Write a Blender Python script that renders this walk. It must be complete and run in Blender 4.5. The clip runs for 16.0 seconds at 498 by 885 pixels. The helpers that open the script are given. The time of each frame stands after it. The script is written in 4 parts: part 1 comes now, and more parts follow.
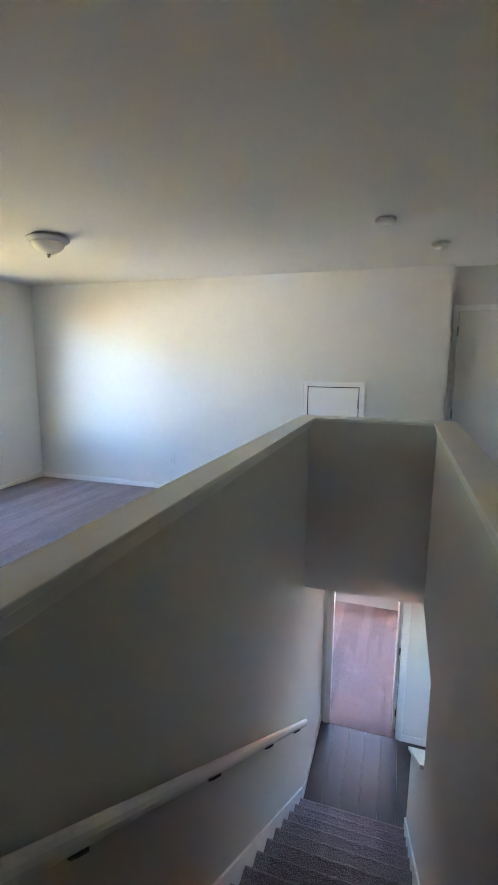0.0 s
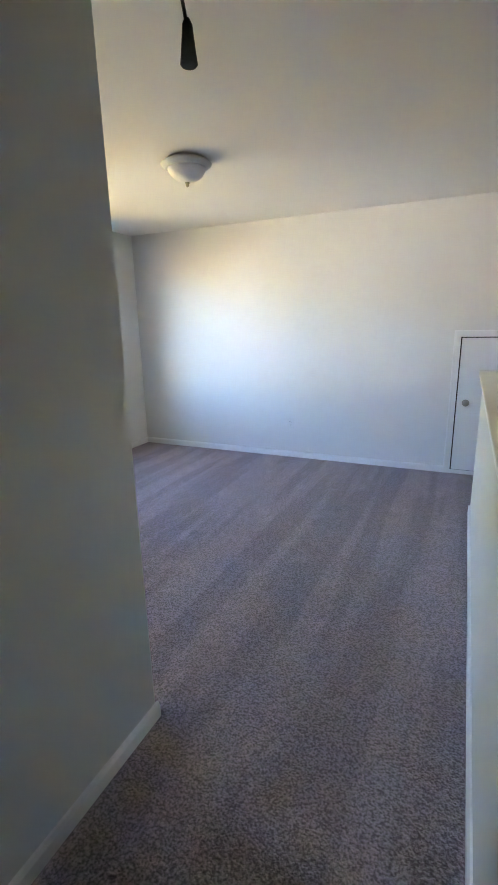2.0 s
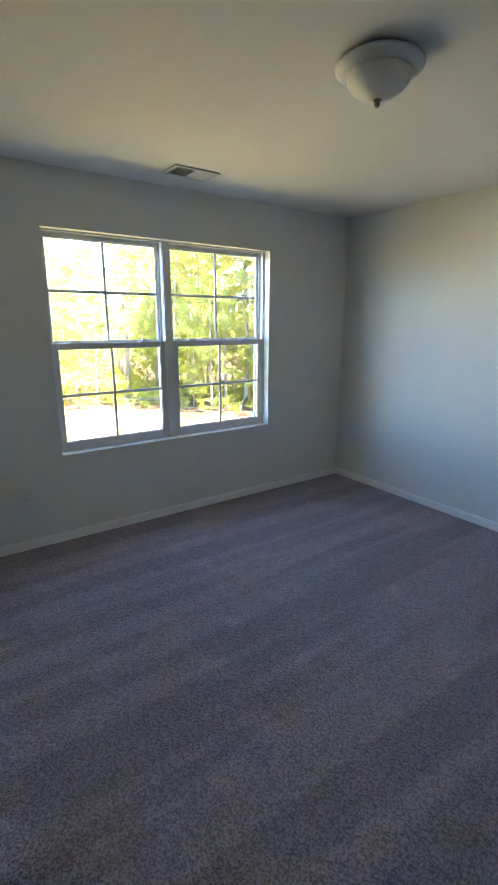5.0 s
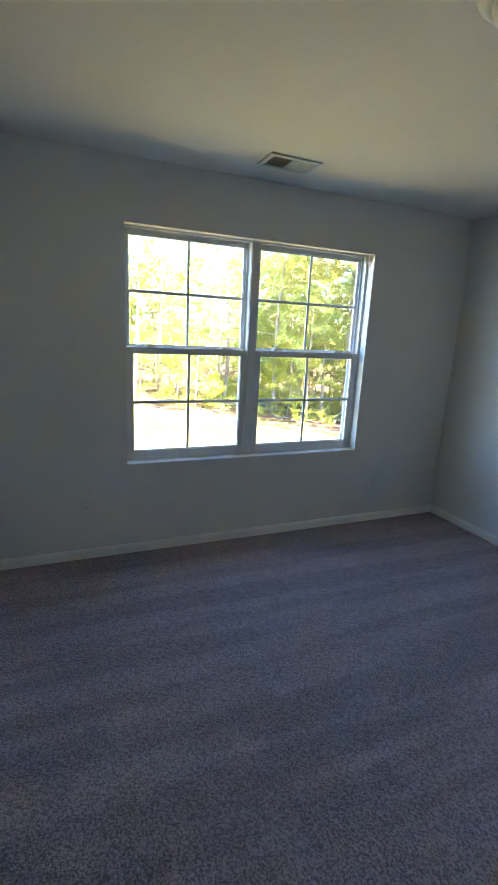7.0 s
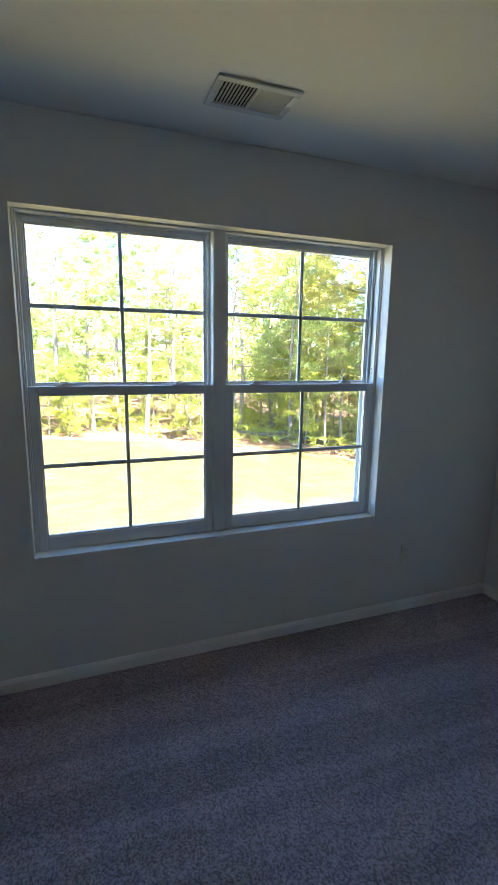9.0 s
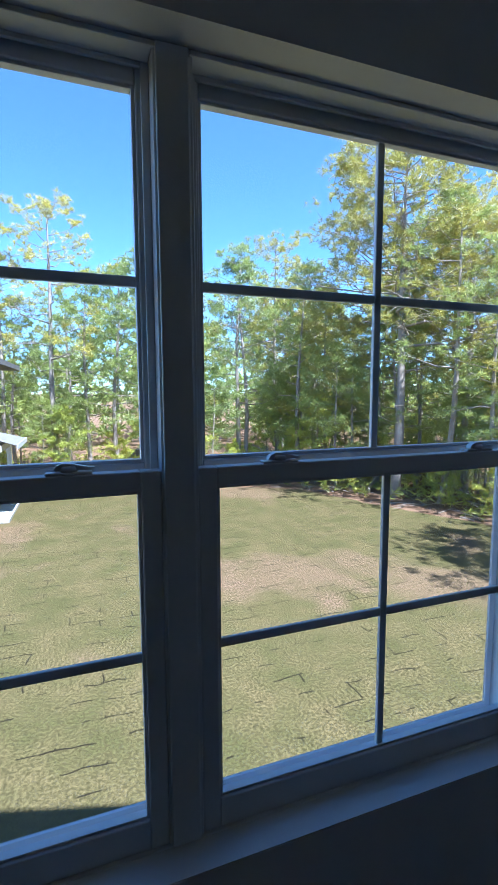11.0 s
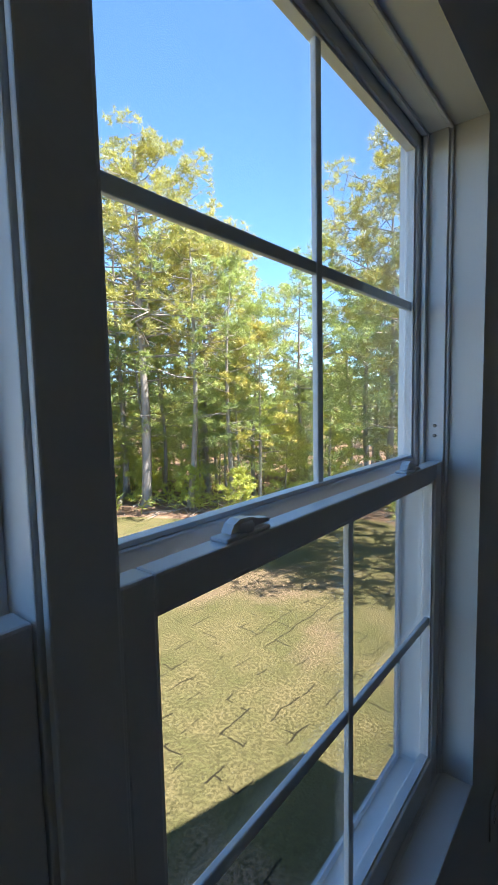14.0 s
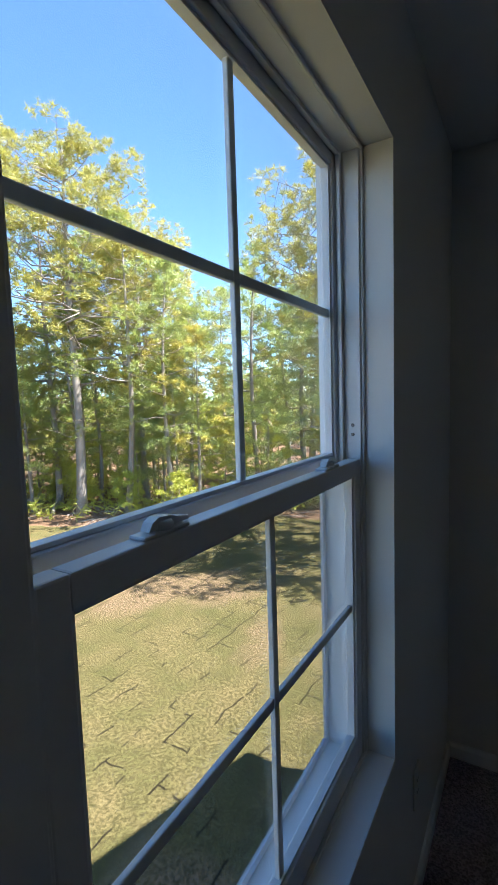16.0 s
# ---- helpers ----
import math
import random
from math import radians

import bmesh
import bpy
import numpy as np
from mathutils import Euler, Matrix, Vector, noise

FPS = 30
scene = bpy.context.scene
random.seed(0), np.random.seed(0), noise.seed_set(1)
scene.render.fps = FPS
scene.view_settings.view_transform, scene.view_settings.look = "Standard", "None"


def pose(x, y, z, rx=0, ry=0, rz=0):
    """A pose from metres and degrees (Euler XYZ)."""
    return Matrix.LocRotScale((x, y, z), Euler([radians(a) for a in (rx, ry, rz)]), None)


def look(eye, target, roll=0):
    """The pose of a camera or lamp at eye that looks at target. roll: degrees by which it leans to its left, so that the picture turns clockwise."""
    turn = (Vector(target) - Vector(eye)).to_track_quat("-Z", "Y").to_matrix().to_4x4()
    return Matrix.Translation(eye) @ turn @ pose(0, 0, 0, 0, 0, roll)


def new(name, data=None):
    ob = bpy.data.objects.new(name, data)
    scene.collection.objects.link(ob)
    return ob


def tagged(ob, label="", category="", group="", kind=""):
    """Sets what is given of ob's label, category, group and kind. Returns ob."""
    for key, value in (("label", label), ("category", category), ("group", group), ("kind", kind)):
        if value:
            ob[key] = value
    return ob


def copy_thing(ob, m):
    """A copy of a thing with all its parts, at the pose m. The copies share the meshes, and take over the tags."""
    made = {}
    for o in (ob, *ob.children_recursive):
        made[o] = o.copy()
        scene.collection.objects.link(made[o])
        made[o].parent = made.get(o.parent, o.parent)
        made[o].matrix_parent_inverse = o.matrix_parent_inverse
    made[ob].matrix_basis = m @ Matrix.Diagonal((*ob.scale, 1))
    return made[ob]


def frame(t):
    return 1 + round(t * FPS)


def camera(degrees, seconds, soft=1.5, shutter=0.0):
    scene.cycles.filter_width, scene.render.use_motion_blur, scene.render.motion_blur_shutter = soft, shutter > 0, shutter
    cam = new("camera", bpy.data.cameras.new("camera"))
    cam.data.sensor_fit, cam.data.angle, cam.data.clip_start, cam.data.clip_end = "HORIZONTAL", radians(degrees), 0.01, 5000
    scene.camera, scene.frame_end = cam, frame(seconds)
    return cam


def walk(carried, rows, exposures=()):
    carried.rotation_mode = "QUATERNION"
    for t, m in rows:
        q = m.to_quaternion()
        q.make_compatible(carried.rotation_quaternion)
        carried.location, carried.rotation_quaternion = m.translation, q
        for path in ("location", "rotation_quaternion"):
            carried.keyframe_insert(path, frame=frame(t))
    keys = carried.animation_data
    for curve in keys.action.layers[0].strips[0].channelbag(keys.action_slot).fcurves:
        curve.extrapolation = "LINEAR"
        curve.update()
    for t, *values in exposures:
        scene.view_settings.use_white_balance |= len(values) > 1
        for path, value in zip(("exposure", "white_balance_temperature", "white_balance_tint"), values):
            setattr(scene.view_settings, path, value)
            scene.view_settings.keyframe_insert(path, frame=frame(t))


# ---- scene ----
cam = camera(56.6, 16.0)
PATH = [
    (0, (4.458, -4.864, 1.522), (3.85, -2.989, 1.185), 0.5),
    (0.5, (4.292, -4.826, 1.476), (3.335, -3.103, 1.136), 0.8),
    (1, (4.043, -4.777, 1.485), (2.964, -3.137, 1.105), 1.4),
    (1.5, (3.78, -4.673, 1.448), (2.774, -2.993, 1.04), 0.1),
    (2, (3.572, -4.627, 1.467), (2.755, -2.874, 0.961), -1.4),
    (2.5, (3.484, -4.411, 1.443), (2.891, -2.584, 0.888), -1.9),
    (3, (3.417, -4.032, 1.488), (2.867, -2.195, 0.922), -1.5),
    (3.5, (3.331, -3.732, 1.514), (2.622, -1.939, 0.981), -1.0),
    (4, (3.277, -3.492, 1.544), (2.269, -1.841, 1.035), -0.4),
    (4.5, (3.255, -3.374, 1.544), (1.929, -1.961, 1.05), 0.0),
    (5, (3.226, -3.367, 1.535), (1.643, -2.254, 1.029), 0.2),
    (5.2, (3.21, -3.37, 1.535), (1.545, -2.387, 1.022), 0.2),
    (7.5, (2.83, -2.861, 1.533), (1.016, -2.139, 1.099), 2.3),
    (8, (2.673, -2.624, 1.454), (0.827, -1.941, 1.101), 1.7),
    (8.5, (2.403, -2.527, 1.538), (0.57, -1.827, 1.149), 1.1),
    (10.8, (0.895, -2.017, 1.505), (-0.996, -1.409, 1.271), -0.3),
    (11, (0.751, -1.960, 1.527), (-1.120, -1.285, 1.311), -0.2),
    (11.5, (0.516, -1.891, 1.522), (-1.243, -0.957, 1.338), -0.7),
    (12, (0.315, -1.917, 1.529), (-1.257, -0.693, 1.348), -1.8),
    (12.5, (0.223, -1.961, 1.537), (-1.168, -0.538, 1.339), -2.3),
    (13, (0.220, -1.979, 1.543), (-1.113, -0.501, 1.351), -1.5),
    (13.5, (0.218, -1.976, 1.537), (-1.067, -0.455, 1.350), -1.3),
    (14, (0.226, -1.971, 1.534), (-1.018, -0.416, 1.348), -1.2),
    (14.5, (0.238, -1.975, 1.532), (-0.967, -0.390, 1.340), -1.2),
    (15, (0.245, -1.985, 1.535), (-0.932, -0.380, 1.342), -1.1),
    (15.5, (0.251, -1.985, 1.535), (-0.896, -0.357, 1.358), -1.1),
    (16, (0.263, -1.978, 1.533), (-0.767, -0.273, 1.352), -1.8),
]
EXPOSURES = [(0, 6.4, 7050, 18), (1.5, 6.42, 7150, 21), (3.5, 5.85, 7250, 20), (5, 5.2, 6850, 13), (7.5, 4.9, 6500, 12), (8.7, 4.6, 6400, 12), (10.8, 2.25, 5050, 15), (12.5, 2.45, 5650, 13), (16, 2.55, 6150, 14)]
SKY_STRENGTH, SUN_STRENGTH = 0.10, 4.4

walk(cam, [(t, look(eye, target, roll)) for t, eye, target, roll in PATH], EXPOSURES)

# ---- world and sun ----
SUN_EL, SUN_AZ = 61.5, 70.0
world = bpy.data.worlds.new("sky")
scene.world = world
world.use_nodes = True
wn = world.node_tree.nodes
sky = wn.new("ShaderNodeTexSky")
sky.sky_type = "NISHITA"
sky.sun_disc = False
sky.altitude, sky.air_density, sky.dust_density, sky.ozone_density = 1800, 0.7, 0.0, 1.2
sky.sun_elevation = radians(SUN_EL)
sky.sun_rotation = radians(SUN_AZ)
wn["Background"].inputs[1].default_value = SKY_STRENGTH
clear = wn.new("ShaderNodeVectorMath")      # deep clear-day blue
clear.operation = "MULTIPLY"
clear.inputs[1].default_value = (0.80, 0.99, 1.03)
world.node_tree.links.new(sky.outputs[0], clear.inputs[0])
world.node_tree.links.new(clear.outputs[0], wn["Background"].inputs[0])
sun_data = bpy.data.lights.new("sun", "SUN")
sun_data.energy, sun_data.angle, sun_data.color = SUN_STRENGTH, radians(0.53), (1.0, 0.95, 0.87)
sun_ob = new("sun", sun_data)
to_sun = Vector((math.sin(radians(SUN_AZ)) * math.cos(radians(SUN_EL)), math.cos(radians(SUN_AZ)) * math.cos(radians(SUN_EL)), math.sin(radians(SUN_EL))))
sun_ob.matrix_world = look(to_sun * 60, (0, 0, 0))


# ---- materials ----
def material(name, colour, rough=0.6, metal=0.0, vary=0.06, scale=4.0, grain=60.0, bump=0.1, bump_scale=None, spec=0.5, island=0.0, objects=0.0):
    """A principled material with two scales of colour variation and a fine relief."""
    m = bpy.data.materials.new(name)
    m.use_nodes = True
    nt = m.node_tree
    n, l = nt.nodes, nt.links
    b = n["Principled BSDF"]
    b.inputs["Roughness"].default_value = rough
    b.inputs["Metallic"].default_value = metal
    b.inputs["Specular IOR Level"].default_value = spec
    tc = n.new("ShaderNodeTexCoord")
    big, fine = n.new("ShaderNodeTexNoise"), n.new("ShaderNodeTexNoise")
    big.inputs["Scale"].default_value, fine.inputs["Scale"].default_value = scale, grain
    big.inputs["Detail"].default_value, fine.inputs["Detail"].default_value = 3, 3
    l.new(tc.outputs["Object"], big.inputs["Vector"])
    l.new(tc.outputs["Object"], fine.inputs["Vector"])
    add = n.new("ShaderNodeMath")
    add.operation = "ADD"
    l.new(big.outputs["Fac"], add.inputs[0])
    l.new(fine.outputs["Fac"], add.inputs[1])
    total = add.outputs[0]
    for amount, kind in ((island, "ShaderNodeNewGeometry"), (objects, "ShaderNodeObjectInfo")):
        if amount:
            g = n.new(kind)
            k = n.new("ShaderNodeMath")
            k.operation = "MULTIPLY_ADD"
            k.inputs[1].default_value = amount
            l.new(g.outputs["Random Per Island" if kind.endswith("Geometry") else "Random"], k.inputs[0])
            l.new(total, k.inputs[2])
            total = k.outputs[0]
    ramp = n.new("ShaderNodeMapRange")
    ramp.inputs["From Min"].default_value, ramp.inputs["From Max"].default_value = 0.6, 1.4 + island + objects
    ramp.inputs["To Min"].default_value, ramp.inputs["To Max"].default_value = 1 - vary, 1 + vary
    l.new(total, ramp.inputs["Value"])
    mix = n.new("ShaderNodeVectorMath")
    mix.operation = "SCALE"
    mix.inputs[0].default_value = colour
    l.new(ramp.outputs[0], mix.inputs["Scale"])
    l.new(mix.outputs[0], b.inputs["Base Color"])
    if bump:
        bp = n.new("ShaderNodeBump")
        bp.inputs["Strength"].default_value, bp.inputs["Distance"].default_value = bump, 0.004
        src = fine
        if bump_scale:
            src = n.new("ShaderNodeTexNoise")
            src.inputs["Scale"].default_value, src.inputs["Detail"].default_value = bump_scale, 4
            l.new(tc.outputs["Object"], src.inputs["Vector"])
        l.new(src.outputs["Fac"], bp.inputs["Height"])
        l.new(bp.outputs[0], b.inputs["Normal"])
    return m


PAINT = material("wall_paint", (0.79, 0.785, 0.765), 0.55, vary=0.015, scale=1.2, grain=220, bump=0.05, bump_scale=260)
CEILING = material("ceiling_paint", (0.86, 0.855, 0.835), 0.85, vary=0.015, scale=1.0, grain=200, bump=0.08, bump_scale=180)
TRIM = material("trim_paint", (0.90, 0.90, 0.90), 0.35, vary=0.02, scale=5, grain=90, bump=0.03)
VINYL = material("white_vinyl", (0.80, 0.81, 0.82), 0.32, vary=0.02, scale=8, grain=120, bump=0.02)
NICKEL = material("brushed_nickel", (0.36, 0.34, 0.32), 0.28, metal=1.0, vary=0.04, scale=30, grain=300, bump=0.03)
BRONZE = material("dark_bracket_metal", (0.10, 0.09, 0.085), 0.4, metal=0.8, vary=0.05, scale=30, grain=200, bump=0.02)
FROST = material("frosted_glass", (0.80, 0.79, 0.75), 0.3, vary=0.03, scale=12, grain=60, bump=0.02)
METAL_WHITE = material("enamelled_white_metal", (0.62, 0.64, 0.65), 0.4, vary=0.03, scale=20, grain=150, bump=0.02)
PLASTIC = material("white_plastic", (0.78, 0.78, 0.75), 0.4, vary=0.02, scale=20, grain=150, bump=0.02)
# near-black colour standing in for shade in door gap, duct and outlet slots
DARK = material("hollow_shade", (0.03, 0.03, 0.03), 0.7, vary=0.1, bump=0)
CORD = material("grey_cord", (0.16, 0.15, 0.14), 0.8, vary=0.1, scale=40, grain=400, bump=0.2)
BARK = material("pine_bark", (0.30, 0.25, 0.21), 0.9, vary=0.45, scale=3.0, grain=14, bump=1.0, bump_scale=12)
WOOD = material("dead_wood", (0.22, 0.185, 0.15), 0.9, vary=0.35, scale=2.5, grain=20, bump=0.8, bump_scale=16)
SHINGLE = material("grey_shingle", (0.16, 0.155, 0.16), 0.9, vary=0.2, scale=2, grain=25, bump=0.4, objects=0.3)
SIDING = material("white_siding", (0.62, 0.62, 0.60), 0.5, vary=0.04, scale=2, grain=40, bump=0.05)
BRICKISH = material("tan_brick", (0.42, 0.33, 0.24), 0.85, vary=0.15, scale=3, grain=30, bump=0.3)
CONCRETE = material("concrete", (0.45, 0.44, 0.41), 0.85, vary=0.1, scale=2, grain=30, bump=0.3)
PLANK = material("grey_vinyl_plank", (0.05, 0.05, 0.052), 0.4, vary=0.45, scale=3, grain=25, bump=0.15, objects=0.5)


def leaf_material(name, dark, light):
    m = bpy.data.materials.new(name)
    m.use_nodes = True
    n, l = m.node_tree.nodes, m.node_tree.links
    b = n["Principled BSDF"]
    b.inputs["Roughness"].default_value = 0.55
    geo, info = n.new("ShaderNodeNewGeometry"), n.new("ShaderNodeObjectInfo")
    ramp = n.new("ShaderNodeMix")
    ramp.data_type = "RGBA"
    ramp.inputs[6].default_value, ramp.inputs[7].default_value = (*dark, 1), (*light, 1)
    k = n.new("ShaderNodeMath")
    k.operation = "MULTIPLY_ADD"
    k.inputs[1].default_value, k.inputs[2].default_value = 0.55, 0.0
    k2 = n.new("ShaderNodeMath")
    k2.operation = "MULTIPLY_ADD"
    k2.inputs[1].default_value = 0.45
    l.new(geo.outputs["Random Per Island"], k.inputs[0])
    l.new(info.outputs["Random"], k2.inputs[0])
    l.new(k.outputs[0], k2.inputs[2])
    l.new(k2.outputs[0], ramp.inputs[0])
    l.new(ramp.outputs[2], b.inputs["Base Color"])
    tr = n.new("ShaderNodeBsdfTranslucent")
    l.new(ramp.outputs[2], tr.inputs[0])
    mx = n.new("ShaderNodeAddShader")
    l.new(b.outputs[0], mx.inputs[0])
    l.new(tr.outputs[0], mx.inputs[1])
    l.new(mx.outputs[0], n["Material Output"].inputs[0])
    return m


NEEDLE = leaf_material("pine_needles", (0.085, 0.10, 0.021), (0.32, 0.265, 0.048))
GREEN_NEEDLE = leaf_material("green_pine_needles", (0.07, 0.105, 0.028), (0.25, 0.265, 0.062))
LEAF = leaf_material("young_leaves", (0.15, 0.19, 0.03), (0.36, 0.34, 0.06))


def glass_material(name, tint, gloss):
    m = bpy.data.materials.new(name)
    m.use_nodes = True
    n, l = m.node_tree.nodes, m.node_tree.links
    n.remove(n["Principled BSDF"])
    tr, gl, mx, fr, mul = (n.new("ShaderNode" + k) for k in ("BsdfTransparent", "BsdfGlossy", "MixShader", "LayerWeight", "Math"))
    tr.inputs[0].default_value = (*tint, 1)
    gl.inputs["Roughness"].default_value = 0.0
    mul.operation = "POWER"
    mul.inputs[1].default_value = 5.0
    l.new(fr.outputs["Facing"], mul.inputs[0])
    schlick = n.new("ShaderNodeMath")
    schlick.operation = "MULTIPLY_ADD"
    schlick.inputs[1].default_value, schlick.inputs[2].default_value = 0.9 * gloss, 0.02 * gloss
    l.new(mul.outputs[0], schlick.inputs[0])
    l.new(schlick.outputs[0], mx.inputs[0])
    l.new(tr.outputs[0], mx.inputs[1])
    l.new(gl.outputs[0], mx.inputs[2])
    l.new(mx.outputs[0], n["Material Output"].inputs[0])
    return m


GLASS = glass_material("window_glass", (0.985, 0.995, 0.99), 0.8)


def screen_material():
    m = bpy.data.materials.new("insect_mesh")
    m.use_nodes = True
    n, l = m.node_tree.nodes, m.node_tree.links
    b = n["Principled BSDF"]
    b.inputs["Base Color"].default_value = (0.10, 0.10, 0.10, 1)
    b.inputs["Alpha"].default_value = 0.12
    b.inputs["Roughness"].default_value = 0.6
    return m


SCREEN = screen_material()


def carpet_material():
    """Cut pile with broad bands left by a vacuum cleaner and light scuffs."""
    m = bpy.data.materials.new("carpet")
    m.use_nodes = True
    n, l = m.node_tree.nodes, m.node_tree.links
    b = n["Principled BSDF"]
    b.inputs["Roughness"].default_value = 1.0
    b.inputs["Specular IOR Level"].default_value = 0.05
    b.inputs["Sheen Weight"].default_value = 0.25
    tc = n.new("ShaderNodeTexCoord")
    pile, tuft, band, scuff = (n.new("ShaderNodeTexNoise") for _ in range(4))
    for nd, sc, de in ((pile, 135, 3), (tuft, 42, 5), (scuff, 5, 8)):
        nd.inputs["Scale"].default_value, nd.inputs["Detail"].default_value = sc, de
        l.new(tc.outputs["Object"], nd.inputs["Vector"])
    mp = n.new("ShaderNodeMapping")
    mp.inputs["Scale"].default_value = (5.0, 0.35, 1)
    mp.inputs["Rotation"].default_value = (0, 0, radians(-8))
    l.new(tc.outputs["Object"], mp.inputs["Vector"])
    l.new(mp.outputs[0], band.inputs["Vector"])
    band.inputs["Scale"].default_value, band.inputs["Detail"].default_value = 1.0, 2
    edge = n.new("ShaderNodeMapRange")
    for k, v in (("From Min", 0.46), ("From Max", 0.54), ("To Min", 0.89), ("To Max", 1.10)):
        edge.inputs[k].default_value = v
    l.new(band.outputs["Fac"], edge.inputs["Value"])
    sc2 = n.new("ShaderNodeMapRange")
    for k, v in (("From Min", 0.55), ("From Max", 0.75), ("To Min", 1.0), ("To Max", 1.22)):
        sc2.inputs[k].default_value = v
    l.new(scuff.outputs["Fac"], sc2.inputs["Value"])
    pr = n.new("ShaderNodeMapRange")
    for k, v in (("From Min", 0.38), ("From Max", 0.62), ("To Min", 0.58), ("To Max", 1.4)):
        pr.inputs[k].default_value = v
    l.new(pile.outputs["Fac"], pr.inputs["Value"])
    mul, mul2 = n.new("ShaderNodeMath"), n.new("ShaderNodeMath")
    mul.operation = mul2.operation = "MULTIPLY"
    l.new(edge.outputs[0], mul.inputs[0])
    l.new(sc2.outputs[0], mul.inputs[1])
    l.new(mul.outputs[0], mul2.inputs[0])
    l.new(pr.outputs[0], mul2.inputs[1])
    col = n.new("ShaderNodeVectorMath")
    col.operation = "SCALE"
    col.inputs[0].default_value = CARPET_COLOUR
    l.new(mul2.outputs[0], col.inputs["Scale"])
    l.new(col.outputs[0], b.inputs["Base Color"])
    su = n.new("ShaderNodeMath")
    l.new(pile.outputs["Fac"], su.inputs[0])
    l.new(tuft.outputs["Fac"], su.inputs[1])
    bp = n.new("ShaderNodeBump")
    bp.inputs["Strength"].default_value, bp.inputs["Distance"].default_value = 1.0, 0.014
    l.new(su.outputs[0], bp.inputs["Height"])
    l.new(bp.outputs[0], b.inputs["Normal"])
    return m


CARPET_COLOUR = (0.345, 0.285, 0.32)
CARPET = carpet_material()


def ground_material(name, a, bcol, ccol, seams, spots=()):
    """Soil or turf: two colours in patches, a third in larger worn areas, clumps, and for turf the open joints between sods."""
    m = bpy.data.materials.new(name)
    m.use_nodes = True
    n, l = m.node_tree.nodes, m.node_tree.links
    b = n["Principled BSDF"]
    b.inputs["Roughness"].default_value = 0.95
    b.inputs["Specular IOR Level"].default_value = 0.1
    tc = n.new("ShaderNodeTexCoord")

    def noise_at(sc, de, lo, hi):
        nd, mr = n.new("ShaderNodeTexNoise"), n.new("ShaderNodeMapRange")
        nd.inputs["Scale"].default_value, nd.inputs["Detail"].default_value = sc, de
        mr.inputs["From Min"].default_value, mr.inputs["From Max"].default_value = lo, hi
        l.new(tc.outputs["Object"], nd.inputs["Vector"])
        l.new(nd.outputs["Fac"], mr.inputs["Value"])
        return mr.outputs[0]

    def blend(f, x, y):
        mx = n.new("ShaderNodeMix")
        mx.data_type = "RGBA"
        l.new(f, mx.inputs[0])
        for sock, v in ((6, x), (7, y)):
            if isinstance(v, tuple):
                mx.inputs[sock].default_value = (*v, 1)
            else:
                l.new(v, mx.inputs[sock])
        return mx.outputs[2]

    c = blend(noise_at(1.3, 5, 0.35, 0.65), a, bcol)
    c = blend(noise_at(0.3, 4, 0.60, 0.70), c, ccol)
    for sx, sy, rx, ry, turn in spots:      # bare, dried-out places
        mp, ln, ad, mr = (n.new("ShaderNode" + k) for k in ("Mapping", "VectorMath", "Math", "MapRange"))
        mp.vector_type = "TEXTURE"
        mp.inputs["Location"].default_value = (sx, sy, 0)
        mp.inputs["Rotation"].default_value = (0, 0, radians(turn))
        mp.inputs["Scale"].default_value = (rx, ry, 1000)
        ln.operation = "LENGTH"
        l.new(tc.outputs["Object"], mp.inputs["Vector"])
        l.new(mp.outputs[0], ln.inputs[0])
        l.new(ln.outputs["Value"], ad.inputs[0])
        l.new(noise_at(1.1, 8, 0.2, 0.8), ad.inputs[1])
        mr.inputs["From Min"].default_value, mr.inputs["From Max"].default_value = 1.0, 1.6
        mr.inputs["To Min"].default_value, mr.inputs["To Max"].default_value = 0.85, 0.0
        l.new(ad.outputs[0], mr.inputs["Value"])
        c = blend(mr.outputs[0], c, ccol)
    fine = noise_at(22, 12, 0.385, 0.59)
    c = blend(fine, blend(noise_at(3, 2, 0, 1), tuple(v * 0.45 for v in a), tuple(v * 0.6 for v in bcol)), c)
    if seams:
        br, mp = n.new("ShaderNodeTexBrick"), n.new("ShaderNodeMapping")
        mp.inputs["Rotation"].default_value = (0, 0, radians(91))
        wob = n.new("ShaderNodeTexNoise")
        wob.inputs["Scale"].default_value = 1.7
        l.new(tc.outputs["Object"], wob.inputs["Vector"])
        mixv = n.new("ShaderNodeVectorMath")
        mixv.operation = "MULTIPLY_ADD"
        mixv.inputs[1].default_value = (0.22, 0.22, 0)
        l.new(wob.outputs["Color"], mixv.inputs[0])
        l.new(tc.outputs["Object"], mixv.inputs[2])
        l.new(mixv.outputs[0], mp.inputs["Vector"])
        l.new(mp.outputs[0], br.inputs["Vector"])
        for k, v in (("Scale", 1.0), ("Mortar Size", 0.017), ("Mortar Smooth", 0.6), ("Brick Width", 1.2), ("Row Height", 0.42)):
            br.inputs[k].default_value = v
        br.inputs["Color1"].default_value = br.inputs["Color2"].default_value = (0, 0, 0, 1)
        br.inputs["Mortar"].default_value = (1, 1, 1, 1)
        gate = n.new("ShaderNodeMath")
        gate.operation = "MULTIPLY"
        l.new(br.outputs["Color"], gate.inputs[0])
        l.new(noise_at(2.2, 2, 0.525, 0.565), gate.inputs[1])
        c = blend(gate.outputs[0], c, (0.022, 0.018, 0.010))
    l.new(c, b.inputs["Base Color"])
    bp = n.new("ShaderNodeBump")
